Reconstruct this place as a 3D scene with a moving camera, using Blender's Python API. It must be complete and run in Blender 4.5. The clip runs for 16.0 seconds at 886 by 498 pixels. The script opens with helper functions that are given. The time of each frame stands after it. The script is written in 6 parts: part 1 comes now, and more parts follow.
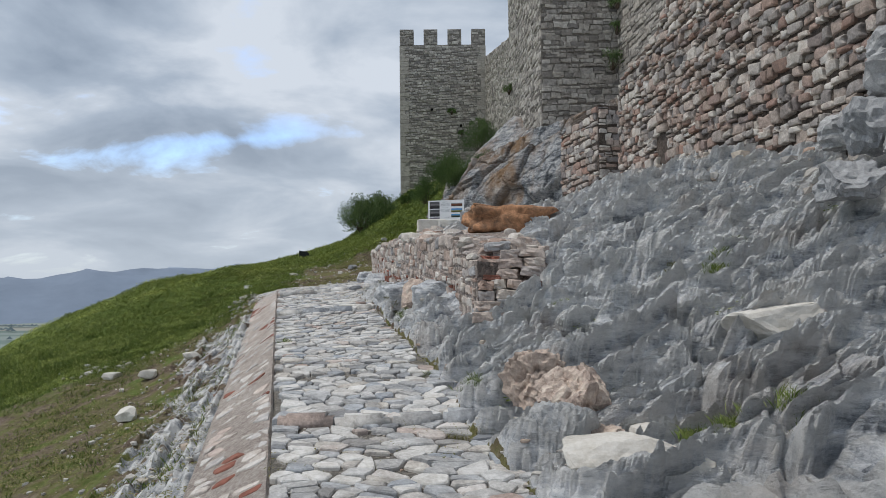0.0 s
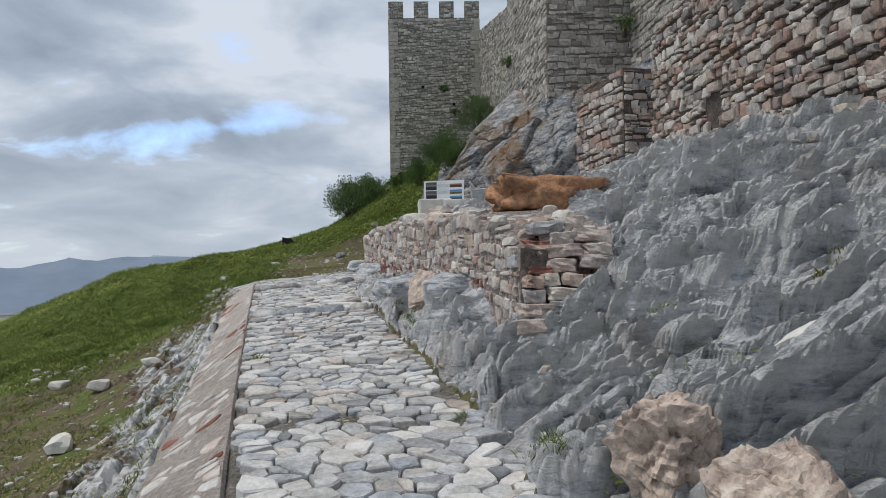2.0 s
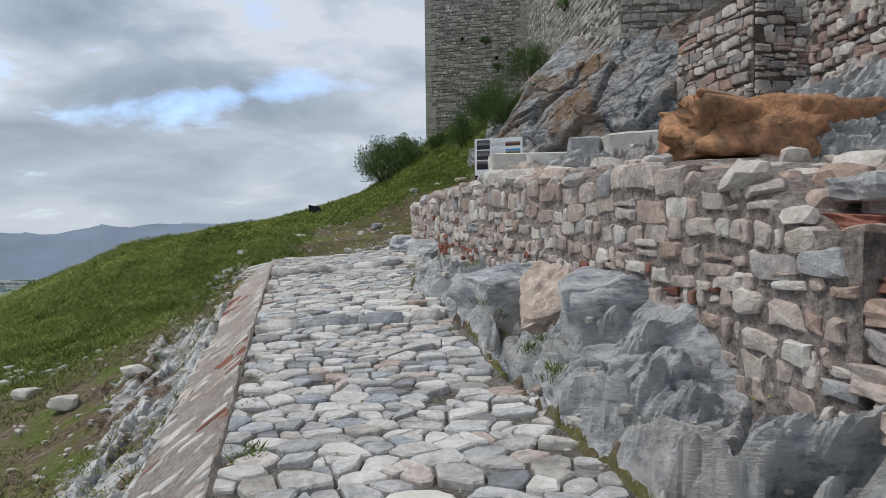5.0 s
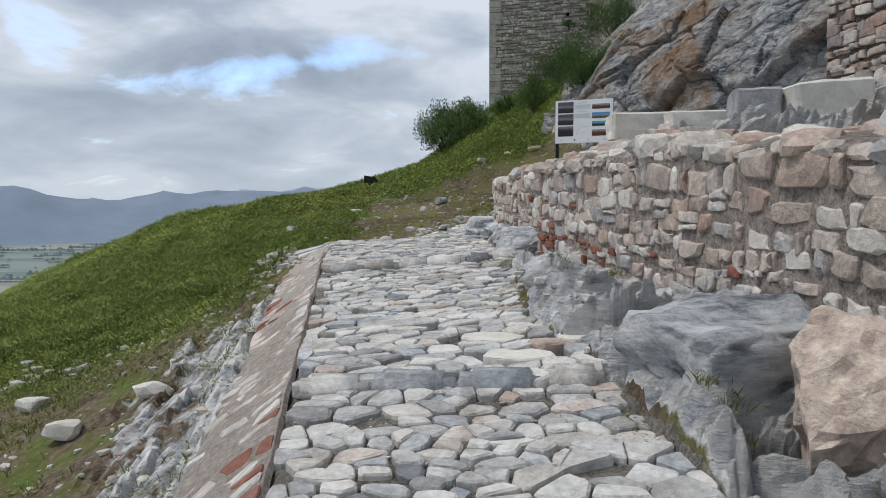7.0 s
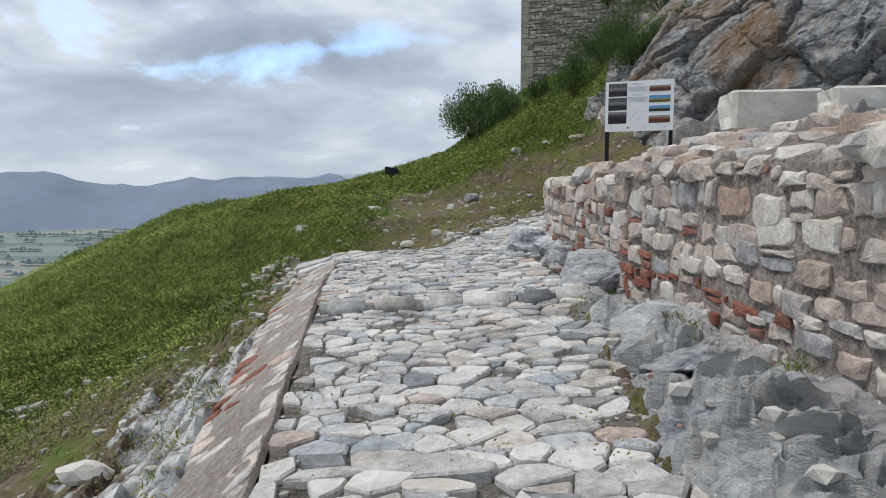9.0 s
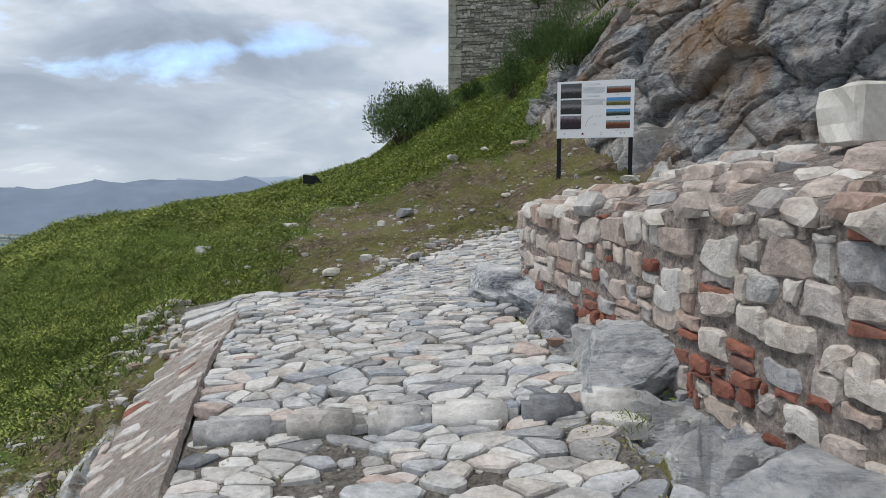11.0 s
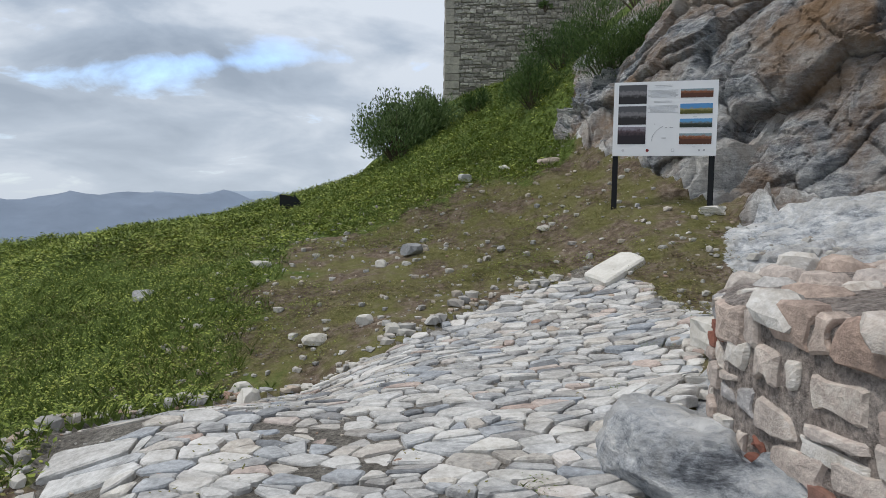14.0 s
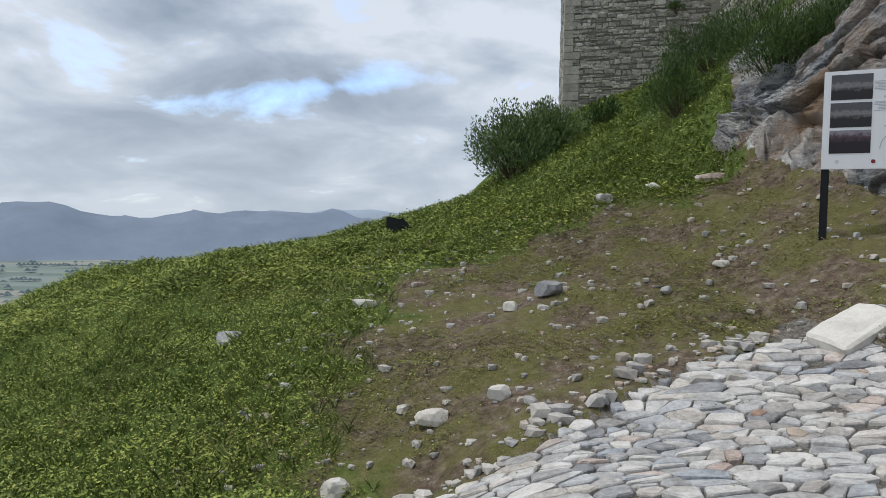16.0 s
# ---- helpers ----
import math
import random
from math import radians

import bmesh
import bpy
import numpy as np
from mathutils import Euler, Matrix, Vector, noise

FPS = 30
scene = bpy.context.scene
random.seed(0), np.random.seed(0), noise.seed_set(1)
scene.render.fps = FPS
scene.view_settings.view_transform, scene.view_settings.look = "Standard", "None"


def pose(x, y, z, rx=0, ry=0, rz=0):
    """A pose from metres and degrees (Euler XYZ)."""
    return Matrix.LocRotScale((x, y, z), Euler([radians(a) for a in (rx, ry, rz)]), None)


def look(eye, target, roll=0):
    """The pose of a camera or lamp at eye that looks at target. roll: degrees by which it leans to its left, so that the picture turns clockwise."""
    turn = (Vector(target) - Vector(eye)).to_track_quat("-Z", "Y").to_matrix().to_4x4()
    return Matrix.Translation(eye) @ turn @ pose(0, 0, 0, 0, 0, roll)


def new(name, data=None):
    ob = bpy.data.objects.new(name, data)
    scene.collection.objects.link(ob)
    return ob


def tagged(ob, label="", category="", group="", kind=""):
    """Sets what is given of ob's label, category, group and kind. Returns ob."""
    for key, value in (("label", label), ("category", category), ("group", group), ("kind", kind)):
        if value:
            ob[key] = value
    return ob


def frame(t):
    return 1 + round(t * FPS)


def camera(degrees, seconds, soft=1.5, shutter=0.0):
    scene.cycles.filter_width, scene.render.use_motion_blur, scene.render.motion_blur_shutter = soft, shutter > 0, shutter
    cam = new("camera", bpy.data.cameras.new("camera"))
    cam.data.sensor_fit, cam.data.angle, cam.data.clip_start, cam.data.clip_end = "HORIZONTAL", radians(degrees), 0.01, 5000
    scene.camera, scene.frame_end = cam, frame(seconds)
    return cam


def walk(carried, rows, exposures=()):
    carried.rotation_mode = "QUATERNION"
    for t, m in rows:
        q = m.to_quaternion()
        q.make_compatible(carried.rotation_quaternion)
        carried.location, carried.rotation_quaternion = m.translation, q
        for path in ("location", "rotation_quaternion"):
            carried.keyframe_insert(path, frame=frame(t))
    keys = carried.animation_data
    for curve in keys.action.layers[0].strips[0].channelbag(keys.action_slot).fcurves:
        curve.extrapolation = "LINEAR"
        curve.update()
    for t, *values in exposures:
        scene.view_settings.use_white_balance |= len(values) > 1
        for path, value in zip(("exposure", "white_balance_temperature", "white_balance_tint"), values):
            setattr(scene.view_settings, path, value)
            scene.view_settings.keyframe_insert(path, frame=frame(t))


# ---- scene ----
cam = camera(65.3, 16.0, 0.6)
METRES, EYE, TILT, LEAN, TURN = 19.0, 1.5, 0.0, 0.0, 0.0
ROWS = [
    (0.0, 0.0, 0.0, 0.0, 0.02, 1.67, 0.55),
    (0.5, -0.0053, 0.0308, -0.0011, -0.23, 1.05, 0.33),
    (1.0, -0.0106, 0.0644, -0.0, -0.84, 0.26, 0.32),
    (1.5, -0.0169, 0.0979, 0.0007, -1.91, -0.01, 0.78),
    (2.0, -0.0213, 0.1311, 0.002, -1.11, 0.55, 0.9),
    (2.5, -0.0285, 0.1631, 0.0024, -0.64, 1.12, 0.82),
    (3.0, -0.0343, 0.1954, 0.0024, -0.11, 1.17, 0.7),
    (5.5, -0.0692, 0.3574, 0.0095, 2.03, -3.01, 0.66),
    (6.0, -0.078, 0.3893, 0.0111, 3.44, -3.49, 0.63),
    (6.5, -0.0843, 0.4208, 0.0133, 4.16, -3.42, 0.17),
    (7.0, -0.0931, 0.4553, 0.0163, 5.36, -4.6, 0.19),
    (7.5, -0.1015, 0.4875, 0.0184, 5.54, -8.79, 0.93),
    (8.0, -0.1051, 0.5183, 0.0219, 6.73, -9.67, 0.09),
    (8.5, -0.1103, 0.5474, 0.0241, 7.56, -7.34, -0.58),
    (9.0, -0.1127, 0.5775, 0.0269, 7.34, -5.67, -0.01),
    (11.5, -0.1437, 0.722, 0.0386, -2.0, -5.29, 0.05),
    (12.0, -0.1496, 0.751, 0.0403, -5.24, -4.9, 0.23),
    (12.5, -0.1555, 0.7793, 0.0433, -7.82, -4.08, -0.35),
    (13.0, -0.1594, 0.8083, 0.0462, -3.58, -2.93, -1.23),
    (13.5, -0.1651, 0.8389, 0.0461, -1.39, -3.38, -1.36),
    (14.0, -0.1709, 0.8673, 0.0459, -0.91, -4.0, -0.96),
    (14.5, -0.1783, 0.8958, 0.0479, -0.59, -3.15, -0.61),
    (15.0, -0.1855, 0.9225, 0.0512, 0.31, -2.26, -0.81),
    (15.5, -0.1903, 0.9506, 0.0512, 3.19, -2.28, -1.27),
    (16.0, -0.1965, 0.9768, 0.0506, 7.57, -2.6, -1.04),
]
walk(cam, [(t, pose(0, 0, EYE, TILT, LEAN, TURN) @ pose(METRES * x, METRES * y, METRES * z, 90 + pitch, roll, yaw)) for t, x, y, z, yaw, pitch, roll in ROWS],
     [(0.0, -0.10), (3.0, -0.10), (5.5, -0.10), (7.0, -0.04), (8.0, 0.03), (9.0, 0.04), (12.0, 0.0), (16.0, 0.0)])

# ---- world, sun ----
SUN_EL, SUN_AZ = 63.0, -95.0      # degrees above the horizon, clockwise from +y
world = bpy.data.worlds.new("world")
scene.world = world
world.use_nodes = True


def sky_nodes():
    nt = world.node_tree
    nt.nodes.clear()
    N, L = nt.nodes.new, nt.links.new
    out, bg = N("ShaderNodeOutputWorld"), N("ShaderNodeBackground")
    sky = N("ShaderNodeTexSky")
    sky.sky_type, sky.sun_disc = "NISHITA", False
    sky.sun_elevation, sky.sun_rotation = radians(SUN_EL), radians(SUN_AZ)
    tc, sep = N("ShaderNodeTexCoord"), N("ShaderNodeSeparateXYZ")
    L(tc.outputs["Generated"], sep.inputs[0])
    # clouds on a flat layer overhead: direction divided by its height
    up = N("ShaderNodeMath"); up.operation = "ADD"; up.inputs[1].default_value = 0.30
    L(sep.outputs["Z"], up.inputs[0])
    lim = N("ShaderNodeMath"); lim.operation = "MAXIMUM"; lim.inputs[1].default_value = 0.05
    L(up.outputs[0], lim.inputs[0])
    dv = N("ShaderNodeVectorMath"); dv.operation = "DIVIDE"
    cmb = N("ShaderNodeCombineXYZ")
    for k in range(3):
        L(lim.outputs[0], cmb.inputs[k])
    L(tc.outputs["Generated"], dv.inputs[0]); L(cmb.outputs[0], dv.inputs[1])

    def cloud(scale, detail, rough, offset):
        mp = N("ShaderNodeMapping")
        mp.inputs["Location"].default_value = offset
        mp.inputs["Scale"].default_value = (1.0, 1.0, 0.35)
        nz = N("ShaderNodeTexNoise")
        nz.inputs["Scale"].default_value, nz.inputs["Detail"].default_value = scale, detail
        nz.inputs["Roughness"].default_value = rough
        nz.inputs["Distortion"].default_value = 0.3
        L(dv.outputs[0], mp.inputs[0]); L(mp.outputs[0], nz.inputs["Vector"])
        return nz.outputs["Fac"]

    big, fine, dark = cloud(0.5, 3, 0.5, (1.7, 0.4, 0)), cloud(2.5, 7, 0.53, (4.1, 2.2, 1)), cloud(0.9, 5, 0.5, (7.3, 3.1, 2))
    # the gap of blue in the cloud layer
    gap = N("ShaderNodeVectorMath"); gap.operation = "SUBTRACT"; gap.inputs[1].default_value = (-0.57, 1.97, 0.40)
    L(dv.outputs[0], gap.inputs[0])
    squash = N("ShaderNodeVectorMath"); squash.operation = "MULTIPLY"; squash.inputs[1].default_value = (1.35, 4.6, 0.0)
    L(gap.outputs[0], squash.inputs[0])
    ln = N("ShaderNodeVectorMath"); ln.operation = "LENGTH"
    L(squash.outputs[0], ln.inputs[0])
    near = N("ShaderNodeMapRange"); near.inputs["From Min"].default_value, near.inputs["From Max"].default_value = 0.0, 1.0
    near.inputs["To Min"].default_value, near.inputs["To Max"].default_value = 0.38, 0.0
    L(ln.outputs["Value"], near.inputs["Value"])
    add = N("ShaderNodeMath"); add.operation = "ADD"
    L(fine, add.inputs[0]); L(near.outputs[0], add.inputs[1])
    cover = N("ShaderNodeValToRGB")
    cover.color_ramp.elements[0].position, cover.color_ramp.elements[0].color = 0.64, (1, 1, 1, 1)
    cover.color_ramp.elements[1].position, cover.color_ramp.elements[1].color = 0.85, (0, 0, 0, 1)
    L(add.outputs[0], cover.inputs[0])
    tone = N("ShaderNodeMath"); tone.operation = "MULTIPLY_ADD"; tone.inputs[1].default_value = 0.55
    L(fine, tone.inputs[0])
    half = N("ShaderNodeMath"); half.operation = "MULTIPLY"; half.inputs[1].default_value = 0.5
    L(dark, half.inputs[0]); L(half.outputs[0], tone.inputs[2])
    ramp = N("ShaderNodeValToRGB")
    e = ramp.color_ramp.elements
    e[0].position, e[0].color = 0.40, (0.32, 0.395, 0.505, 1)
    e[1].position, e[1].color = 0.60, (0.76, 0.83, 0.93, 1)
    m = e.new(0.5); m.color = (0.475, 0.56, 0.68, 1)
    L(tone.outputs[0], ramp.inputs[0])
    # paler towards the horizon, greyer overhead
    hz = N("ShaderNodeMapRange")
    hz.inputs["From Min"].default_value, hz.inputs["From Max"].default_value = 0.0, 0.22
    hz.inputs["To Min"].default_value, hz.inputs["To Max"].default_value = 0.65, 0.0
    L(sep.outputs["Z"], hz.inputs["Value"])
    pale = N("ShaderNodeMix"); pale.data_type = "RGBA"; pale.inputs["B"].default_value = (0.62, 0.69, 0.77, 1)
    L(hz.outputs[0], pale.inputs["Factor"]); L(ramp.outputs[0], pale.inputs["A"])
    blue = N("ShaderNodeMix"); blue.data_type = "RGBA"; blue.inputs["Factor"].default_value = 1.0
    blue.blend_type = "MULTIPLY"; blue.inputs["B"].default_value = (0.25, 0.29, 0.36, 1)
    L(sky.outputs[0], blue.inputs["A"])
    mix = N("ShaderNodeMix"); mix.data_type = "RGBA"
    L(cover.outputs[0], mix.inputs["Factor"]); L(blue.outputs["Result"], mix.inputs["A"]); L(pale.outputs["Result"], mix.inputs["B"])
    L(mix.outputs["Result"], bg.inputs["Color"])
    bg.inputs["Strength"].default_value = SKY
    L(bg.outputs[0], out.inputs[0])


SKY = 0.92
sky_nodes()
sun = new("sun", bpy.data.lights.new("sun", "SUN"))
sun.data.energy, sun.data.angle, sun.data.color = 1.95, radians(14), (1.0, 0.95, 0.88)
el, az = radians(SUN_EL), radians(SUN_AZ)
sun.matrix_world = look(Vector((math.sin(az) * math.cos(el), math.cos(az) * math.cos(el), math.sin(el))) * 60, (0, 0, 0))


# ---- materials ----
W0, B1 = (0, 0, 0), (1, 1, 1)


def mat_base(name, rough=0.9):
    m = bpy.data.materials.new(name)
    m.use_nodes = True
    nt = m.node_tree
    bsdf = nt.nodes["Principled BSDF"]
    bsdf.inputs["Roughness"].default_value = rough
    bsdf.inputs["Specular IOR Level"].default_value = 0.2
    return m, nt, bsdf


def obj_coords(nt, scale=(1, 1, 1), rot=(0, 0, 0)):
    g = nt.nodes.new("ShaderNodeNewGeometry")
    mp = nt.nodes.new("ShaderNodeMapping")
    mp.inputs["Scale"].default_value = scale
    mp.inputs["Rotation"].default_value = [radians(a) for a in rot]
    nt.links.new(g.outputs["Position"], mp.inputs[0])
    return mp.outputs[0]


def noise_tex(nt, vec, scale, detail=6, rough=0.6, dist=0.0):
    n = nt.nodes.new("ShaderNodeTexNoise")
    n.inputs["Scale"].default_value, n.inputs["Detail"].default_value = scale, detail
    n.inputs["Roughness"].default_value, n.inputs["Distortion"].default_value = rough, dist
    nt.links.new(vec, n.inputs["Vector"])
    return n.outputs["Fac"]


def ramp_of(nt, fac, stops, mode="LINEAR"):
    r = nt.nodes.new("ShaderNodeValToRGB")
    r.color_ramp.interpolation = mode
    e = r.color_ramp.elements
    while len(e) < len(stops):
        e.new(0.5)
    for i, (p, c) in enumerate(stops):
        e[i].position = p
        e[i].color = (*c, 1) if len(c) == 3 else c
    nt.links.new(fac, r.inputs[0])
    return r.outputs[0]


def mixed(nt, fac, a, b, mode="MIX"):
    m = nt.nodes.new("ShaderNodeMix")
    m.data_type, m.blend_type = "RGBA", mode
    for key, v in (("Factor", fac), ("A", a), ("B", b)):
        sock = m.inputs[key]
        if isinstance(v, bpy.types.NodeSocket):
            nt.links.new(v, sock)
        else:
            sock.default_value = v if key == "Factor" else (*v, 1)
    return m.outputs["Result"]


def maths(nt, op, a, b=0.0):
    m = nt.nodes.new("ShaderNodeMath")
    m.operation = op
    for i, v in enumerate((a, b)):
        if isinstance(v, bpy.types.NodeSocket):
            nt.links.new(v, m.inputs[i])
        else:
            m.inputs[i].default_value = v
    return m.outputs[0]


def bumped(nt, bsdf, height, strength=0.5, distance=0.02):
    b = nt.nodes.new("ShaderNodeBump")
    b.inputs["Strength"].default_value, b.inputs["Distance"].default_value = strength, distance
    nt.links.new(height, b.inputs["Height"])
    nt.links.new(b.outputs[0], bsdf.inputs["Normal"])




def attr(nt, name):
    a = nt.nodes.new("ShaderNodeAttribute")
    a.attribute_name = name
    return a.outputs["Fac"]


def rock_colour(nt, tone=1.0):
    """Grey-blue limestone, streaked along its beds, with pale edges, rust and lichen."""
    p = obj_coords(nt, (0.7, 1.2, 2.6), (8, 22, 8))
    q = obj_coords(nt)
    beds = noise_tex(nt, p, 2.6, 13, 0.74, 0.3)
    # streaks of the beds; the darkest stop also paints in crevice shade
    col = ramp_of(nt, beds, [(0.33, (0.075, 0.081, 0.094)), (0.44, (0.27, 0.285, 0.31)), (0.54, (0.47, 0.482, 0.50)), (0.66, (0.74, 0.735, 0.72))])
    if tone != 1.0:
        col = mixed(nt, 1.0, col, (tone, tone, tone), "MULTIPLY")
    fine = noise_tex(nt, q, 13, 10, 0.8, 0.4)
    # hairline cracks at two sizes
    bend = nt.nodes.new("ShaderNodeVectorMath"); bend.operation = "ADD"
    wob = nt.nodes.new("ShaderNodeTexNoise"); wob.inputs["Scale"].default_value = 2.2; wob.inputs["Detail"].default_value = 4
    nt.links.new(q, wob.inputs["Vector"]); nt.links.new(wob.outputs["Color"], bend.inputs[0]); nt.links.new(p, bend.inputs[1])
    cracks = None
    for sc, w in ((1.3, 0.012), (2.9, 0.012)):
        v = nt.nodes.new("ShaderNodeTexVoronoi"); v.feature = "DISTANCE_TO_EDGE"; v.inputs["Scale"].default_value = sc
        nt.links.new(bend.outputs[0], v.inputs["Vector"])
        c = ramp_of(nt, v.outputs["Distance"], [(0.0, W0), (w, B1)])
        cracks = c if cracks is None else mixed(nt, 1.0, cracks, c, "MULTIPLY")
    col = mixed(nt, 0.12, col, cracks, "MULTIPLY")
    strata = noise_tex(nt, obj_coords(nt, (1.3, 4.0, 8.0), (0, -20, 8)), 2.4, 10, 0.78, 0.9)
    col = mixed(nt, 0.5, col, ramp_of(nt, strata, [(0.36, (0.2, 0.2, 0.205)), (0.62, (0.86, 0.86, 0.85))]), "OVERLAY")
    # pale colour mixed in on proud edges, a lit rim put into the stone
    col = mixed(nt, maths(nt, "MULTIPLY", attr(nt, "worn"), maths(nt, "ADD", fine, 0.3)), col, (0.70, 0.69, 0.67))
    col = mixed(nt, 0.55, col, ramp_of(nt, fine, [(0.34, (0.16, 0.16, 0.16)), (0.64, (0.88, 0.88, 0.87))]), "OVERLAY")
    rust = ramp_of(nt, noise_tex(nt, q, 0.7, 5, 0.6), [(0.57, W0), (0.72, B1)])
    col = mixed(nt, maths(nt, "MULTIPLY", rust, 0.5), col, (0.33, 0.22, 0.14))
    pale = ramp_of(nt, noise_tex(nt, q, 1.9, 7, 0.65, 0.5), [(0.50, W0), (0.66, B1)])
    col = mixed(nt, maths(nt, "MULTIPLY", pale, 0.75), col, (0.68, 0.67, 0.65))
    return col, maths(nt, "ADD", maths(nt, "ADD", beds, maths(nt, "MULTIPLY", strata, 0.7)), maths(nt, "MULTIPLY", cracks, 0.05)), fine


def rock_mat(name="limestone_bedrock", tone=1.0):
    m, nt, bsdf = mat_base(name, 0.86)
    col, beds, fine = rock_colour(nt, tone)
    nt.links.new(col, bsdf.inputs["Base Color"])
    h = maths(nt, "ADD", beds, maths(nt, "MULTIPLY", fine, 0.35))
    bumped(nt, bsdf, h, 1.0, 0.07)
    return m


def cliff_mat():
    m, nt, bsdf = mat_base("cliff_rock", 0.88)
    col, beds, fine = rock_colour(nt, 0.72)
    q = obj_coords(nt, (1, 1, 0.45))
    ochre = ramp_of(nt, noise_tex(nt, q, 0.55, 6, 0.65, 0.6), [(0.46, W0), (0.66, B1)])
    col = mixed(nt, maths(nt, "MULTIPLY", ochre, 0.85), col, (0.30, 0.18, 0.09))
    nt.links.new(col, bsdf.inputs["Base Color"])
    bumped(nt, bsdf, maths(nt, "ADD", beds, maths(nt, "MULTIPLY", fine, 0.3)), 0.9, 0.12)
    return m


def ground_mat():
    m, nt, bsdf = mat_base("soil_and_grass", 0.95)
    q = obj_coords(nt)
    n1, n2, n3 = noise_tex(nt, q, 1.4, 8, 0.65), noise_tex(nt, q, 9, 7, 0.7), noise_tex(nt, q, 45, 4, 0.7)
    soil = ramp_of(nt, n2, [(0.32, (0.06, 0.043, 0.03)), (0.5, (0.145, 0.108, 0.078)), (0.68, (0.28, 0.23, 0.18))])
    grit = ramp_of(nt, n3, [(0.60, W0), (0.68, B1)])
    soil = mixed(nt, maths(nt, "MULTIPLY", grit, 0.6), soil, (0.42, 0.40, 0.37))
    moss = ramp_of(nt, n1, [(0.42, W0), (0.56, B1)])
    soil = mixed(nt, maths(nt, "MULTIPLY", moss, 0.75), soil, ramp_of(nt, n3, [(0.3, (0.085, 0.095, 0.025)), (0.7, (0.20, 0.195, 0.06))]))
    green = ramp_of(nt, n2, [(0.3, (0.05, 0.075, 0.016)), (0.55, (0.11, 0.155, 0.035)), (0.75, (0.19, 0.23, 0.07))])
    gm = ramp_of(nt, maths(nt, "ADD", attr(nt, "grass"), maths(nt, "MULTIPLY", maths(nt, "SUBTRACT", n1, 0.5), 1.4)), [(0.40, W0), (0.60, B1)])
    col = mixed(nt, gm, soil, green)
    rcol, beds, fine = rock_colour(nt, 0.75)
    rm = ramp_of(nt, maths(nt, "ADD", attr(nt, "rock"), maths(nt, "MULTIPLY", maths(nt, "SUBTRACT", n1, 0.5), 1.6)), [(0.46, W0), (0.56, B1)])
    col = mixed(nt, rm, col, rcol)
    # the plain far below: fields and blue woods, distance haze put into their colours
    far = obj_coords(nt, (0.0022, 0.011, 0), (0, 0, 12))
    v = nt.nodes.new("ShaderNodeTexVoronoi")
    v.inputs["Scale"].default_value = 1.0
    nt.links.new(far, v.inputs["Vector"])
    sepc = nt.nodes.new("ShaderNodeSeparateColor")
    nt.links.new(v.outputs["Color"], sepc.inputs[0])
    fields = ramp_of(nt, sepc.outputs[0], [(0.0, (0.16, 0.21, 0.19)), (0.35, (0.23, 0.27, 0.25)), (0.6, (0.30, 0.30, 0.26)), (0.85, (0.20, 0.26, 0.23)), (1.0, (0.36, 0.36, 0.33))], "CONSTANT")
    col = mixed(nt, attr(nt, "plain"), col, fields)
    nt.links.new(col, bsdf.inputs["Base Color"])
    h = maths(nt, "ADD", maths(nt, "ADD", n2, maths(nt, "MULTIPLY", n3, 0.4)), maths(nt, "MULTIPLY", beds, 0.6))
    bumped(nt, bsdf, h, 0.8, 0.04)
    return m


def stone_mat(name, stops, island=True, tint=0.35, bump=0.35, rough=0.88, grain=30, dirt=0.3):
    """Loose or laid stones; every one has a colour of its own."""
    m, nt, bsdf = mat_base(name, rough)
    if island:
        rnd = nt.nodes.new("ShaderNodeNewGeometry").outputs["Random Per Island"]
    else:
        rnd = nt.nodes.new("ShaderNodeObjectInfo").outputs["Random"]
    q = obj_coords(nt)
    base = ramp_of(nt, rnd, stops, "LINEAR")
    n1, n2 = noise_tex(nt, q, 6, 6, 0.7, 0.4), noise_tex(nt, q, grain, 5, 0.7)
    col = mixed(nt, tint, base, ramp_of(nt, n1, [(0.28, (0.12, 0.12, 0.12)), (0.72, (0.9, 0.88, 0.86))]), "OVERLAY")
    col = mixed(nt, tint * 0.8, col, ramp_of(nt, n2, [(0.3, (0.2, 0.2, 0.2)), (0.7, (0.85, 0.84, 0.83))]), "OVERLAY")
    soil = ramp_of(nt, noise_tex(nt, q, 2.3, 8, 0.72, 0.6), [(0.50, W0), (0.72, B1)])
    col = mixed(nt, maths(nt, "MULTIPLY", soil, dirt), col, (0.16, 0.14, 0.12))
    nt.links.new(col, bsdf.inputs["Base Color"])
    bumped(nt, bsdf, maths(nt, "ADD", n1, maths(nt, "MULTIPLY", n2, 0.5)), bump, 0.03)
    return m


def plain_mat(name, col, rough=0.6, vary=0.15, scale=12, metal=0.0):
    m, nt, bsdf = mat_base(name, rough)
    q = obj_coords(nt)
    n = noise_tex(nt, q, scale, 6, 0.65)
    lo, hi = [c * (1 - vary) for c in col], [min(1, c * (1 + vary)) for c in col]
    nt.links.new(ramp_of(nt, n, [(0.3, lo), (0.7, hi)]), bsdf.inputs["Base Color"])
    bsdf.inputs["Metallic"].default_value = metal
    bumped(nt, bsdf, n, 0.15, 0.01)
    return m


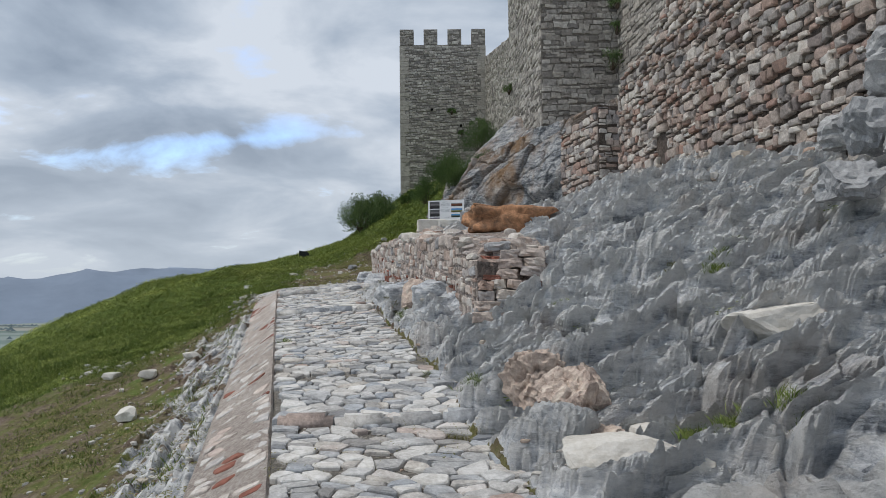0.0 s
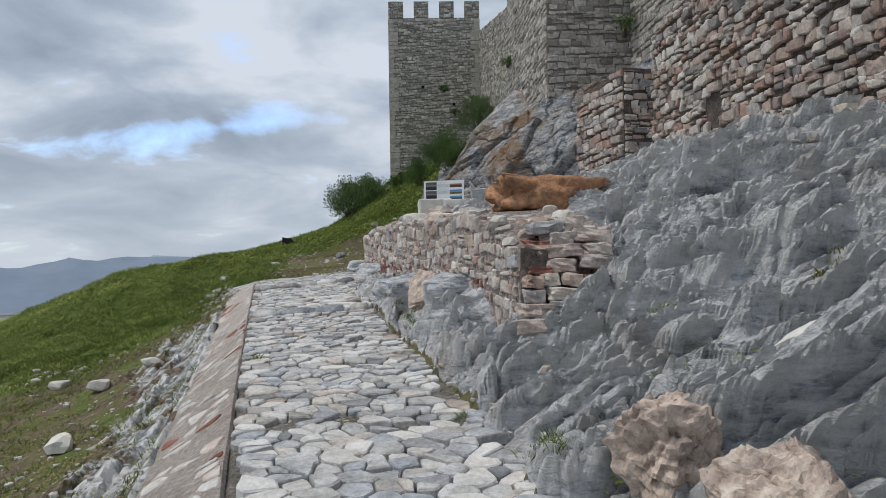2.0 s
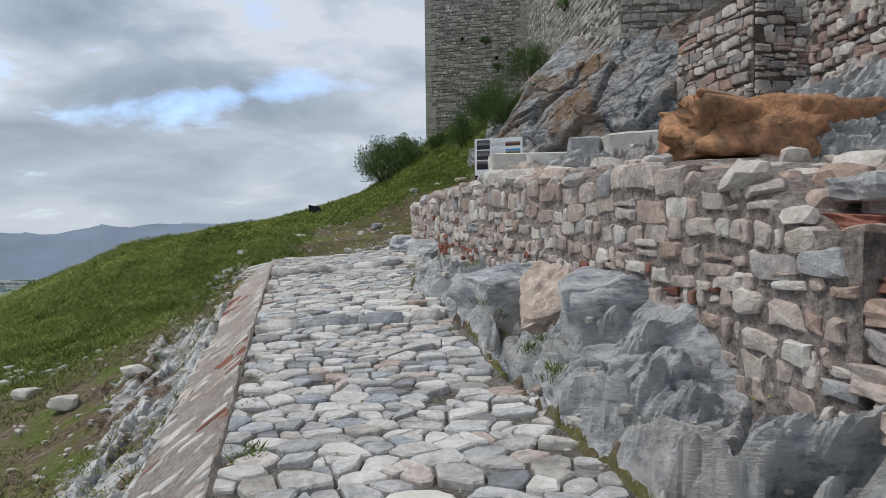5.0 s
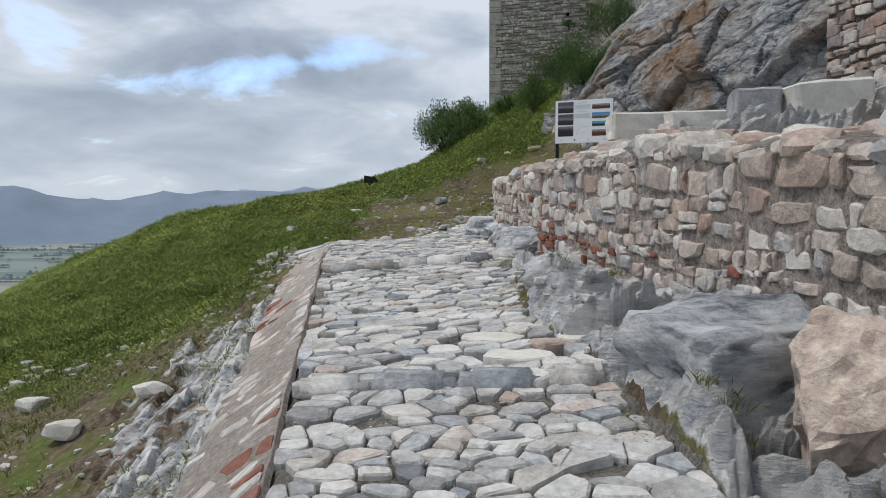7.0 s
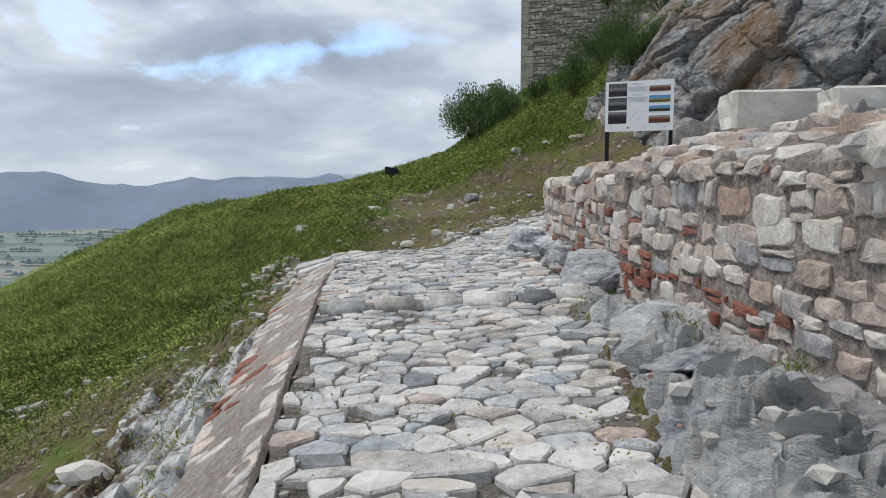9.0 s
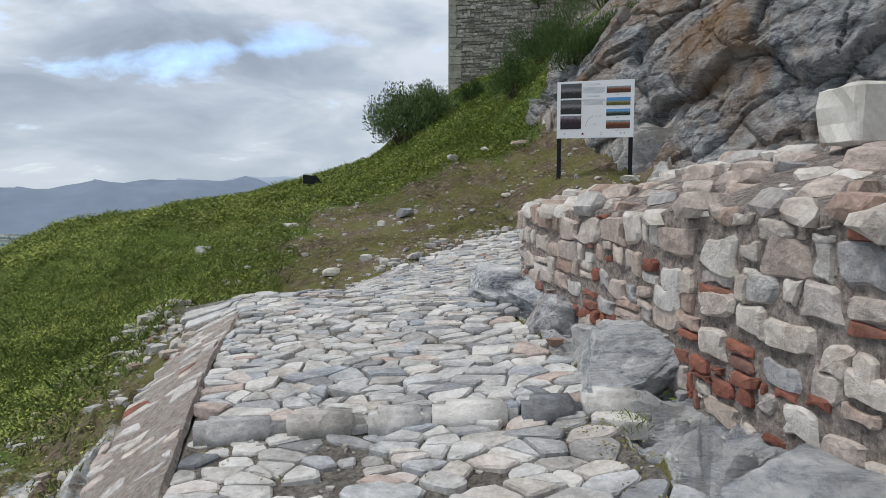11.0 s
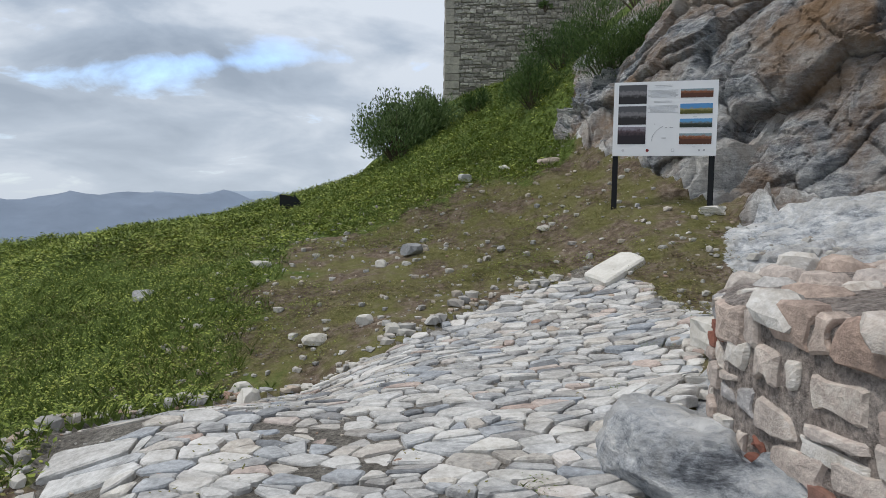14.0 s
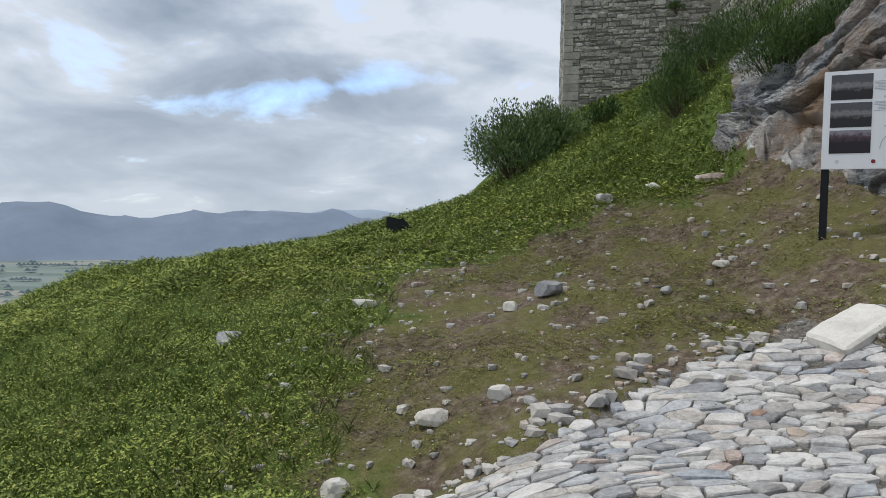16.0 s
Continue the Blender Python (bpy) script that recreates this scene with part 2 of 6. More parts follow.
def mortar_mat(name, lo, hi, mottle=0.85):
    m, nt, bsdf = mat_base(name, 0.95)
    q = obj_coords(nt)
    n1, n2 = noise_tex(nt, q, 4, 9, 0.75), noise_tex(nt, q, 26, 6, 0.8)
    col = ramp_of(nt, n1, [(0.32, lo), (0.68, hi)])
    col = mixed(nt, mottle, col, ramp_of(nt, n2, [(0.34, (0.12, 0.12, 0.12)), (0.66, (0.9, 0.89, 0.87))]), "OVERLAY")
    nt.links.new(col, bsdf.inputs["Base Color"])
    bumped(nt, bsdf, maths(nt, "ADD", n1, n2), 1.0, 0.05)
    return m


def leaf_mat(name, lo, mid, hi):
    m, nt, bsdf = mat_base(name, 0.6)
    rnd = nt.nodes.new("ShaderNodeNewGeometry").outputs["Random Per Island"]
    q = obj_coords(nt)
    f = maths(nt, "ADD", maths(nt, "MULTIPLY", rnd, 0.6), maths(nt, "MULTIPLY", maths(nt, "SUBTRACT", noise_tex(nt, q, 0.7, 4), 0.25), 1.0))
    nt.links.new(ramp_of(nt, f, [(0.15, lo), (0.5, mid), (0.9, hi)]), bsdf.inputs["Base Color"])
    return m


COBBLES = [(0.0, (0.38, 0.385, 0.39)), (0.18, (0.66, 0.64, 0.61)), (0.32, (0.33, 0.36, 0.40)), (0.46, (0.70, 0.68, 0.645)), (0.58, (0.40, 0.41, 0.42)), (0.72, (0.55, 0.515, 0.47)), (0.82, (0.20, 0.215, 0.235)), (0.92, (0.70, 0.685, 0.66)), (1.0, (0.44, 0.35, 0.31))]
RUBBLE = [(0.0, (0.40, 0.31, 0.27)), (0.18, (0.62, 0.575, 0.525)), (0.34, (0.27, 0.25, 0.245)), (0.5, (0.70, 0.655, 0.60)), (0.64, (0.33, 0.22, 0.18)), (0.78, (0.46, 0.39, 0.34)), (0.9, (0.22, 0.21, 0.21)), (1.0, (0.40, 0.26, 0.21))]
TOWERS = [(0.0, (0.30, 0.275, 0.25)), (0.25, (0.47, 0.44, 0.40)), (0.5, (0.22, 0.205, 0.19)), (0.75, (0.56, 0.53, 0.49)), (1.0, (0.19, 0.178, 0.17))]
FACING = [(0.0, (0.44, 0.38, 0.345)), (0.16, (0.68, 0.64, 0.59)), (0.32, (0.42, 0.345, 0.31)), (0.48, (0.52, 0.45, 0.405)), (0.6, (0.36, 0.365, 0.38)), (0.74, (0.66, 0.62, 0.57)), (0.88, (0.40, 0.29, 0.24)), (1.0, (0.48, 0.41, 0.36))]
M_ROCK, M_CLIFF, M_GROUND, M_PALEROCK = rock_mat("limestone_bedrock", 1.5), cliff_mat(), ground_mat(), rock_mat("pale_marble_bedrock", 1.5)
M_COB, M_COB_I = stone_mat("cobble", COBBLES, False, 0.5, 0.7, dirt=0.6), stone_mat("cobble_far", COBBLES, True, 0.5, 0.7, dirt=0.6)
M_RUB, M_RUB_I = stone_mat("rubble_stone", RUBBLE, False, 0.5, 0.8, dirt=0.6), stone_mat("rubble_stone_far", RUBBLE, True, 0.5, 0.8, dirt=0.6)
M_TOW_I = stone_mat("tower_stone", TOWERS, True, 0.5, 0.5, grain=9, dirt=0.5)
M_FACE, M_FACE_I = stone_mat("facing_stone", FACING, False, 0.5, 0.8, dirt=0.5), stone_mat("facing_stone_far", FACING, True, 0.5, 0.8, dirt=0.5)
M_BRICK = stone_mat("old_brick", [(0.0, (0.21, 0.085, 0.062)), (0.5, (0.28, 0.12, 0.088)), (1.0, (0.23, 0.13, 0.105))], False, 0.5, dirt=0.5)
M_MORTAR = mortar_mat("pink_mortar", (0.32, 0.27, 0.245), (0.49, 0.435, 0.405))
M_MORTAR_D = mortar_mat("dark_mortar", (0.085, 0.07, 0.06), (0.20, 0.165, 0.145))
M_BED = mortar_mat("joint_earth", (0.17, 0.155, 0.135), (0.38, 0.355, 0.32))
M_TOWCORE = mortar_mat("tower_mortar", (0.17, 0.155, 0.14), (0.27, 0.25, 0.225))
M_KERB = mortar_mat("kerb_mortar", (0.46, 0.385, 0.34), (0.66, 0.59, 0.54), 0.6)
M_KERBST = stone_mat("kerb_stone", [(0.0, (0.52, 0.45, 0.41)), (0.3, (0.58, 0.535, 0.495)), (0.55, (0.48, 0.46, 0.45)), (0.8, (0.62, 0.585, 0.545)), (1.0, (0.52, 0.42, 0.37))], False, 0.5, 0.7, dirt=0.5)
M_WHITE = stone_mat("white_marble", [(0.0, (0.60, 0.57, 0.52)), (1.0, (0.70, 0.68, 0.63))], False, 0.3, 0.25)
M_PINKROCK = stone_mat("pink_breccia", [(0.0, (0.46, 0.375, 0.32)), (1.0, (0.54, 0.45, 0.39))], False, 0.65, 1.0, grain=18, dirt=0.6)
M_ORANGE = stone_mat("rusty_boulder", [(0.0, (0.40, 0.215, 0.12)), (1.0, (0.44, 0.25, 0.145))], False, 0.8, 1.0, grain=10, dirt=0.75)
M_GREYSTONE = stone_mat("grey_block", [(0.0, (0.30, 0.31, 0.325)), (1.0, (0.42, 0.42, 0.42))], False, 0.45, 0.6)

# ---- the lie of the land ----
SKEW = 0.235           # the path runs this much to -x for every metre of y


def xs(u, y):
    return u - SKEW * (y - 6.0)


def us(x, y):
    return x + SKEW * (y - 6.0)


# cross-sections: distance along y, then height z at each u across the way
SECTIONS = [
    (-8.0, (-40, -16, -10, -3.6, -4, -1.5, -2.5, -0.9, -2.1, -0.3, -1.5, 0.05, 0.2, 0.1, 1.2, 0.5, 3, 1.1, 5.8, 2.2, 12, 6)),
    (4.0, (-40, -16, -10, -3.4, -4, -1.4, -2.5, -0.9, -2.1, -0.2, -1.5, 0.08, 0.2, 0.1, 1.2, 0.45, 2.2, 0.95, 4, 1.9, 5.8, 2.6, 12, 6)),
    (6.0, (-40, -15, -10, -3.2, -4, -1.35, -2.6, -0.8, -2.1, -0.1, -1.5, 0.17, 0.1, 0.18, 1.0, 0.54, 2.0, 1.0, 4, 1.92, 5.9, 2.7, 12, 6)),
    (8.0, (-40, -15, -10, -3.0, -4, -1.25, -2.6, -0.75, -2.1, 0.0, -1.5, 0.40, 0.3, 0.42, 0.7, 0.62, 1.2, 0.85, 2.3, 1.38, 4.3, 2.2, 5.95, 2.85, 12, 6)),
    (9.4, (-40, -15, -10, -2.85, -4, -1.2, -2.6, -0.7, -2.1, 0.07, -1.5, 0.51, 0.2, 0.56, 0.65, 0.64, 1.15, 0.84, 1.5, 1.15, 1.9, 1.42, 2.7, 1.75, 4.5, 2.4, 6.0, 2.95, 12, 6)),
    (10.0, (-40, -15, -10, -2.8, -4, -1.2, -2.6, -0.7, -2.1, 0.1, -1.5, 0.55, 0.2, 0.60, 0.62, 0.70, 0.82, 0.96, 1.0, 1.2, 1.2, 1.42, 1.5, 1.75, 2.7, 1.9, 4.6, 2.5, 6.0, 3.0, 12, 6)),
    (11.5, (-40, -15, -10, -2.8, -4, -1.15, -2.6, -0.64, -2.1, 0.2, -1.5, 0.65, 0.3, 0.72, 0.72, 0.84, 0.92, 1.16, 1.1, 1.30, 1.45, 2.0, 3, 2.25, 5, 3.0, 6.2, 3.3, 12, 7)),
    (12.2, (-40, -15, -10, -2.8, -4, -1.15, -2.6, -0.61, -2.1, 0.24, -1.5, 0.69, 0.3, 0.79, 0.45, 0.86, 0.65, 1.08, 0.85, 1.18, 1.08, 1.30, 1.45, 2.0, 3, 2.25, 5, 3.0, 6.2, 3.3, 12, 7)),
    (12.8, (-40, -15, -10, -2.8, -4, -1.15, -2.6, -0.58, -2.1, 0.27, -1.5, 0.72, 0.24, 0.86, 0.45, 0.96, 0.85, 1.09, 1.08, 1.28, 1.45, 2.0, 3, 2.25, 5, 3.0, 6.2, 3.3, 12, 7)),
    (13.6, (-40, -15, -10, -2.8, -4, -1.15, -2.6, -0.5, -2.1, 0.3, -1.5, 0.75, 0.15, 0.93, 0.3, 1.02, 0.86, 1.12, 1.1, 1.28, 1.45, 2.0, 3, 2.25, 5, 3.0, 6.2, 3.3, 12, 7)),
    (15.0, (-40, -14, -10, -2.7, -4.4, -1.05, -2.7, -0.3, -2.1, 0.4, -1.5, 0.82, 0.45, 0.98, 1.1, 1.26, 1.5, 2.05, 3, 2.3, 5, 2.9, 6.6, 3.5, 12, 7)),
    (17.5, (-40, -14, -10, -2.5, -5.5, -1.2, -2.8, 0.0, -2.1, 0.6, -1.5, 0.93, 0.8, 1.10, 1.15, 1.26, 1.5, 2.05, 3, 2.3, 5, 2.7, 7, 3.6, 12, 7)),
    (19.3, (-40, -13, -10, -2.2, -5.3, -1.0, -2.9, 0.05, -2.0, 0.65, -1.4, 0.98, 0.9, 1.18, 1.3, 1.30, 1.9, 1.9, 3.2, 2.05, 5, 2.3, 7.2, 3.0, 12, 7)),
    (21.0, (-40, -12, -10, -1.7, -5.1, -0.75, -4, -0.4, -2.75, 0.45, -2.3, 0.78, -1.5, 0.93, 0, 1.02, 2.2, 1.25, 2.9, 1.45, 4.5, 1.85, 7, 2.3, 8.2, 3.2, 9.5, 5.2, 14, 8)),
    (23.5, (-40, -11, -10, -1.4, -6, -0.6, -4, -0.35, -2, 0.1, -0.4, 0.42, 0.1, 0.70, 0.6, 0.88, 3, 1.25, 4.2, 1.5, 5.5, 1.85, 6.8, 2.2, 7.6, 3.0, 8.6, 5.0, 10, 6.2, 14, 8.5)),
    (26.5, (-40, -10, -10, -1.2, -6, -0.4, -4, 0.25, -2.7, 0.75, -1, 1.2, 1.4, 1.36, 3.2, 1.55, 4.3, 2.15, 5.6, 2.3, 6.4, 3.6, 7.3, 5.2, 8.2, 6.1, 14, 9)),
    (30.0, (-40, -9, -14, -2.0, -9, 0.2, -6, 1.0, -4.8, 1.35, -2, 1.6, 1, 1.78, 3, 2.62, 4.8, 3.1, 5.6, 4.0, 6.4, 5.3, 8, 6.9, 9.5, 8.6, 14, 9)),
    (34.0, (-40, -9, -14, -1.5, -8, 0.9, -4, 1.75, -0.2, 2.15, 2, 2.9, 4, 3.9, 5.5, 4.6, 7, 6.0, 10, 8.9, 15, 9.4)),
    (38.0, (-40, -10, -14, -3.0, -6, 0.5, -2, 1.9, 2, 3.1, 3.6, 4.0, 5.8, 5.25, 8, 6.6, 11, 9.0, 16, 9.4)),
    (46.0, (-40, -14, -14, -6.0, -4, -1.0, 2, 2.6, 5, 5.2, 6.8, 6.6, 12, 8.4, 18, 9)),
    (60.0, (-40, -24, -14, -15, 0, -6, 8, 3, 15, 6, 20, 8)),
]
PLAIN = -185.0


def sm(a, b, t):
    t = np.clip((t - a) / (b - a), 0, 1)
    return t * t * (3 - 2 * t)


def base_height(x, y):
    """Height of the smooth ground at arrays x, y."""
    x, y = np.broadcast_arrays(np.asarray(x, float), np.asarray(y, float))
    yc = np.clip(y, -8, 60)
    u = us(x, yc)
    ys = [s[0] for s in SECTIONS]
    prof = [np.interp(np.clip(u, -40, None), s[1][0::2], s[1][1::2]) for s in SECTIONS]
    z = np.zeros_like(u)
    idx = np.clip(np.searchsorted(ys, yc, side="right") - 1, 0, len(ys) - 2)
    for i in range(len(ys) - 1):
        m = idx == i
        f = (yc[m] - ys[i]) / (ys[i + 1] - ys[i])
        z[m] = prof[i][m] * (1 - f) + prof[i + 1][m] * f
    drop = np.maximum(0, -40 - u) * 1.3 + np.maximum(0, y - 60) * 0.9 + np.maximum(0, -8 - y) * 0.05
    return np.maximum(z - drop - 0.9 * np.clip(-14 - u, 0, 26), PLAIN)


def hash2(ix, iy, k):
    h = np.sin(ix * 127.1 + iy * 311.7 + k * 74.7) * 43758.5453
    return h - np.floor(h)


def blocks(px, py, seed):
    """Cells of broken rock: a random number and tilt for each cell, and the distance to its edge."""
    ix, iy = np.floor(px), np.floor(py)
    f1 = np.full(px.shape, 9.0); f2 = f1.copy()
    rnd = np.zeros_like(f1); dx = rnd.copy(); dy = rnd.copy(); ti = rnd.copy(); tj = rnd.copy()
    for a in (-1, 0, 1):
        for b in (-1, 0, 1):
            cx, cy = ix + a, iy + b
            qx, qy = cx + 0.1 + 0.8 * hash2(cx, cy, seed) - px, cy + 0.1 + 0.8 * hash2(cx, cy, seed + 1) - py
            d = np.hypot(qx, qy)
            better = d < f1
            f2 = np.where(better, f1, np.minimum(f2, d))
            f1 = np.where(better, d, f1)
            for arr, v in ((rnd, hash2(cx, cy, seed + 2)), (dx, -qx), (dy, -qy), (ti, hash2(cx, cy, seed + 3) - 0.5), (tj, hash2(cx, cy, seed + 4) - 0.5)):
                arr[better] = np.broadcast_to(v, arr.shape)[better]
    return rnd, dx * ti + dy * tj, f2 - f1


def vnoise(x, y, seed=0):
    ix, iy = np.floor(x), np.floor(y)
    fx, fy = x - ix, y - iy
    fx, fy = fx * fx * (3 - 2 * fx), fy * fy * (3 - 2 * fy)
    a, b, c, d = hash2(ix, iy, seed), hash2(ix + 1, iy, seed), hash2(ix, iy + 1, seed), hash2(ix + 1, iy + 1, seed)
    return (a * (1 - fx) + b * fx) * (1 - fy) + (c * (1 - fx) + d * fx) * fy - 0.5


def fbm(x, y, seed=0, n=4):
    return sum(vnoise(x * 2.03 ** k, y * 2.03 ** k, seed + 9 * k) / 1.9 ** k for k in range(n))


def rock_relief(x, y):
    """Bedded limestone: long ledges with steep fronts and gently dipping backs, broken by joints."""
    wx, wy = x + 0.30 * fbm(x * 0.8, y * 0.8, 3), y + 0.30 * fbm(x * 0.8, y * 0.8, 17)
    c, s = math.cos(radians(-9)), math.sin(radians(-9))
    a, b = c * wx + s * wy, -s * wx + c * wy
    r1, t1, e1 = blocks(a / 1.25, b / 0.95, 11)
    r2, t2, e2 = blocks(a / 0.62, b / 0.27, 31)
    r3, t3, e3 = blocks(a / 0.21, b / 0.085, 51)
    h = 0.0
    for step, pitch, k in ((0.27, 0.80, 0.0), (0.13, 0.31, 5.0), (0.045, 0.105, 9.0)):
        q = (b + (0.5 * (r1 - 0.5) if k < 8 else 0.12 * (r2 - 0.5)) + 0.45 * pitch * fbm(x * 1.3, y * 1.3, 71 + k, 4)) / pitch + k
        n = np.floor(q)
        f = q - n
        size = step * np.clip(0.25 + 1.5 * (vnoise(a * 0.7 / pitch ** 0.5, n * 3.7, 77 + k) + 0.5), 0.1, 1.6)
        h = h + size * (sm(0.86, 0.985, f) - f + 0.42)
    h = h + 0.22 * (r1 - 0.5) + 0.16 * t1 - 0.16 * np.exp(-e1 / 0.035)
    h += 0.13 * (r2 - 0.5) + 0.22 * t2 - 0.09 * np.exp(-e2 / 0.045)
    h += 0.055 * (r3 - 0.5) + 0.10 * t3 - 0.025 * np.exp(-e3 / 0.09)
    return (h + 0.03 * fbm(x * 6, y * 6, 5)) * (1 - 0.72 * sm(18.5, 20.0, y) * sm(26.0, 25.0, y))


def slope_relief(x, y):
    """Thin upturned beds that crop out beside the kerb, running along the way."""
    u = us(x, y)
    h = 0.0
    for step, pitch, k in ((0.22, 0.62, 0.0), (0.09, 0.21, 4.0)):
        q = (u - 0.10 * y + 0.5 * pitch * fbm(x * 1.2, y * 0.8, 171 + k, 4)) / pitch + k
        n = np.floor(q)
        f = q - n
        size = step * np.clip(0.2 + 1.6 * (vnoise(y * 0.8, n * 2.3, 177 + k) + 0.5), 0.1, 1.6)
        h = h + size * (f - sm(0.80, 0.98, f) - 0.42)
    r, t, e = blocks(x / 0.5, y / 0.4, 191)
    return h + 0.10 * (r - 0.5) - 0.06 * np.exp(-e / 0.06) + 0.05 * fbm(x * 5, y * 5, 195)


def path_left(y):
    """u of the path's left edge."""
    return np.interp(y, [0, 18.8, 20.0, 21.0, 22.3, 22.9, 23.4, 24.7, 25.1, 25.6], [-1.5, -1.5, -2.0, -2.3, -1.7, -0.68, 0.29, 2.0, 2.9, 3.2])


def path_right(y):
    return np.interp(y, [0, 6, 8, 9.6, 12.4, 13.6, 14.6, 16, 18.1, 19.6, 21, 22.5, 24, 25.6], [0.1, 0.15, 0.32, 0.26, 0.28, 0.16, 0.36, 0.62, 0.85, 1.05, 2.1, 3.1, 3.5, 3.5])


def masks(x, y):
    """Shares of bedrock, cliff, grass and cobbled way at x, y."""
    u = us(x, np.clip(y, -8, 60))
    wob = 0.25 * fbm(x * 1.3, y * 1.3, 7)
    way = sm(-0.05, 0.03, u - path_left(y)) * sm(-0.02, 0.06, path_right(y) - u) * sm(26.0, 25.2, y)
    foot = np.interp(y, [0, 18, 20, 22, 24, 25.2, 26, 27, 30, 34], [-1, -1, 1.3, 3.0, 4.3, 5.0, 5.9, 5.6, 5.2, 6.8])
    rock = sm(-0.12, 0.12, u - np.maximum(path_right(np.minimum(y, 23.5)), foot) + wob * 0.5)
    rock = rock * sm(36, 33, y + 4 * wob)
    cliff = rock * sm(21.5, 23.5, y + 2 * wob)
    ledge = sm(-4.3, -3.2, u + 2.6 * wob) * sm(-1.9, -2.2, u) * sm(19.5, 17.5, y) * 0.62
    dirt = sm(-2.2, -0.4, u + 3 * wob - 0.15 * (y - 24)) * sm(31.0, 28.6, y + 4 * wob - 0.12 * np.maximum(0, u - 2)) * sm(18, 20, y)
    lower = sm(22.5, 18.5, y + 0.55 * np.minimum(0, u + 4) * -1 + 4 * wob)
    grass = np.clip(1 - dirt * 0.80 - lower * 0.62, 0, 1) * (1 - rock)
    return np.clip(rock * (1 - way), 0, 1), cliff, ledge, grass, way


def ground_height(x, y):
    x, y = np.broadcast_arrays(np.asarray(x, float), np.asarray(y, float))
    x, y = x.copy(), y.copy()
    z = base_height(x, y)
    rock, cliff, ledge, grass, way = masks(x, y)
    shelf = (y > 19.5) & (y < 27.0)
    z = np.where(shelf, np.minimum(z, 2.25 + 0.12 * np.maximum(0, us(x, y) - 4.5)), z)
    near = sm(120, 60, np.hypot(x, y))
    u = us(x, np.clip(y, -8, 60))
    beyond = sm(0.0, 0.8, u - np.interp(y, [21, 23.3, 24.5, 25.2, 26.75, 28], [9.6, 8.7, 7.65, 6.7, 6.0, 5.5]))
    calm = sm(8.6, 9.6, y) * sm(20.8, 20.0, y) * sm(0.75, 1.05, u) * sm(2.3, 1.8, u)
    z = z - calm * 0.16 - 0.16 * sm(-2.32, -2.2, u) * sm(-1.5, -1.56, u) * sm(19.2, 18.8, y) - 0.07 * grass * sm(24, 30, y) - 1.0 * cliff * sm(33.5, 31.5, y) * beyond
    z = z + near * (rock * (rock_relief(x, y) * (1 - 0.6 * cliff * beyond) * (1 - 0.8 * calm) + 0.03) + ledge * slope_relief(x, y))
    z = z + near * (1 - rock) * (1 - way) * (0.14 * fbm(x * 0.6, y * 0.6, 23) + 0.05 * fbm(x * 3, y * 3, 29))
    z = z + near * grass * (1 - way) * 0.25 * fbm(x * 0.35, y * 0.35, 41)
    return z - way * 0.027 + way * 0.02 * fbm(x * 2, y * 2, 13)


def way_height(x, y):
    """Top of the cobbles."""
    return base_height(x, y) + 0.02 * fbm(np.asarray(x, float) * 2, np.asarray(y, float) * 2, 13)


def gz(x, y):
    return float(ground_height(np.array([x]), np.array([y]))[0])


def spaced(*spans):
    out = []
    for a, b, step in spans:
        out.append(np.arange(a, b, step))
    return np.concatenate(out)


def mesh_from(name, verts, faces, mats, smooth=False):
    me = bpy.data.meshes.new(name)
    me.from_pydata(verts, [], faces)
    for m in mats if isinstance(mats, (list, tuple)) else [mats]:
        me.materials.append(m)
    if smooth:
        me.polygons.foreach_set("use_smooth", [True] * len(me.polygons))
    me.update()
    return me


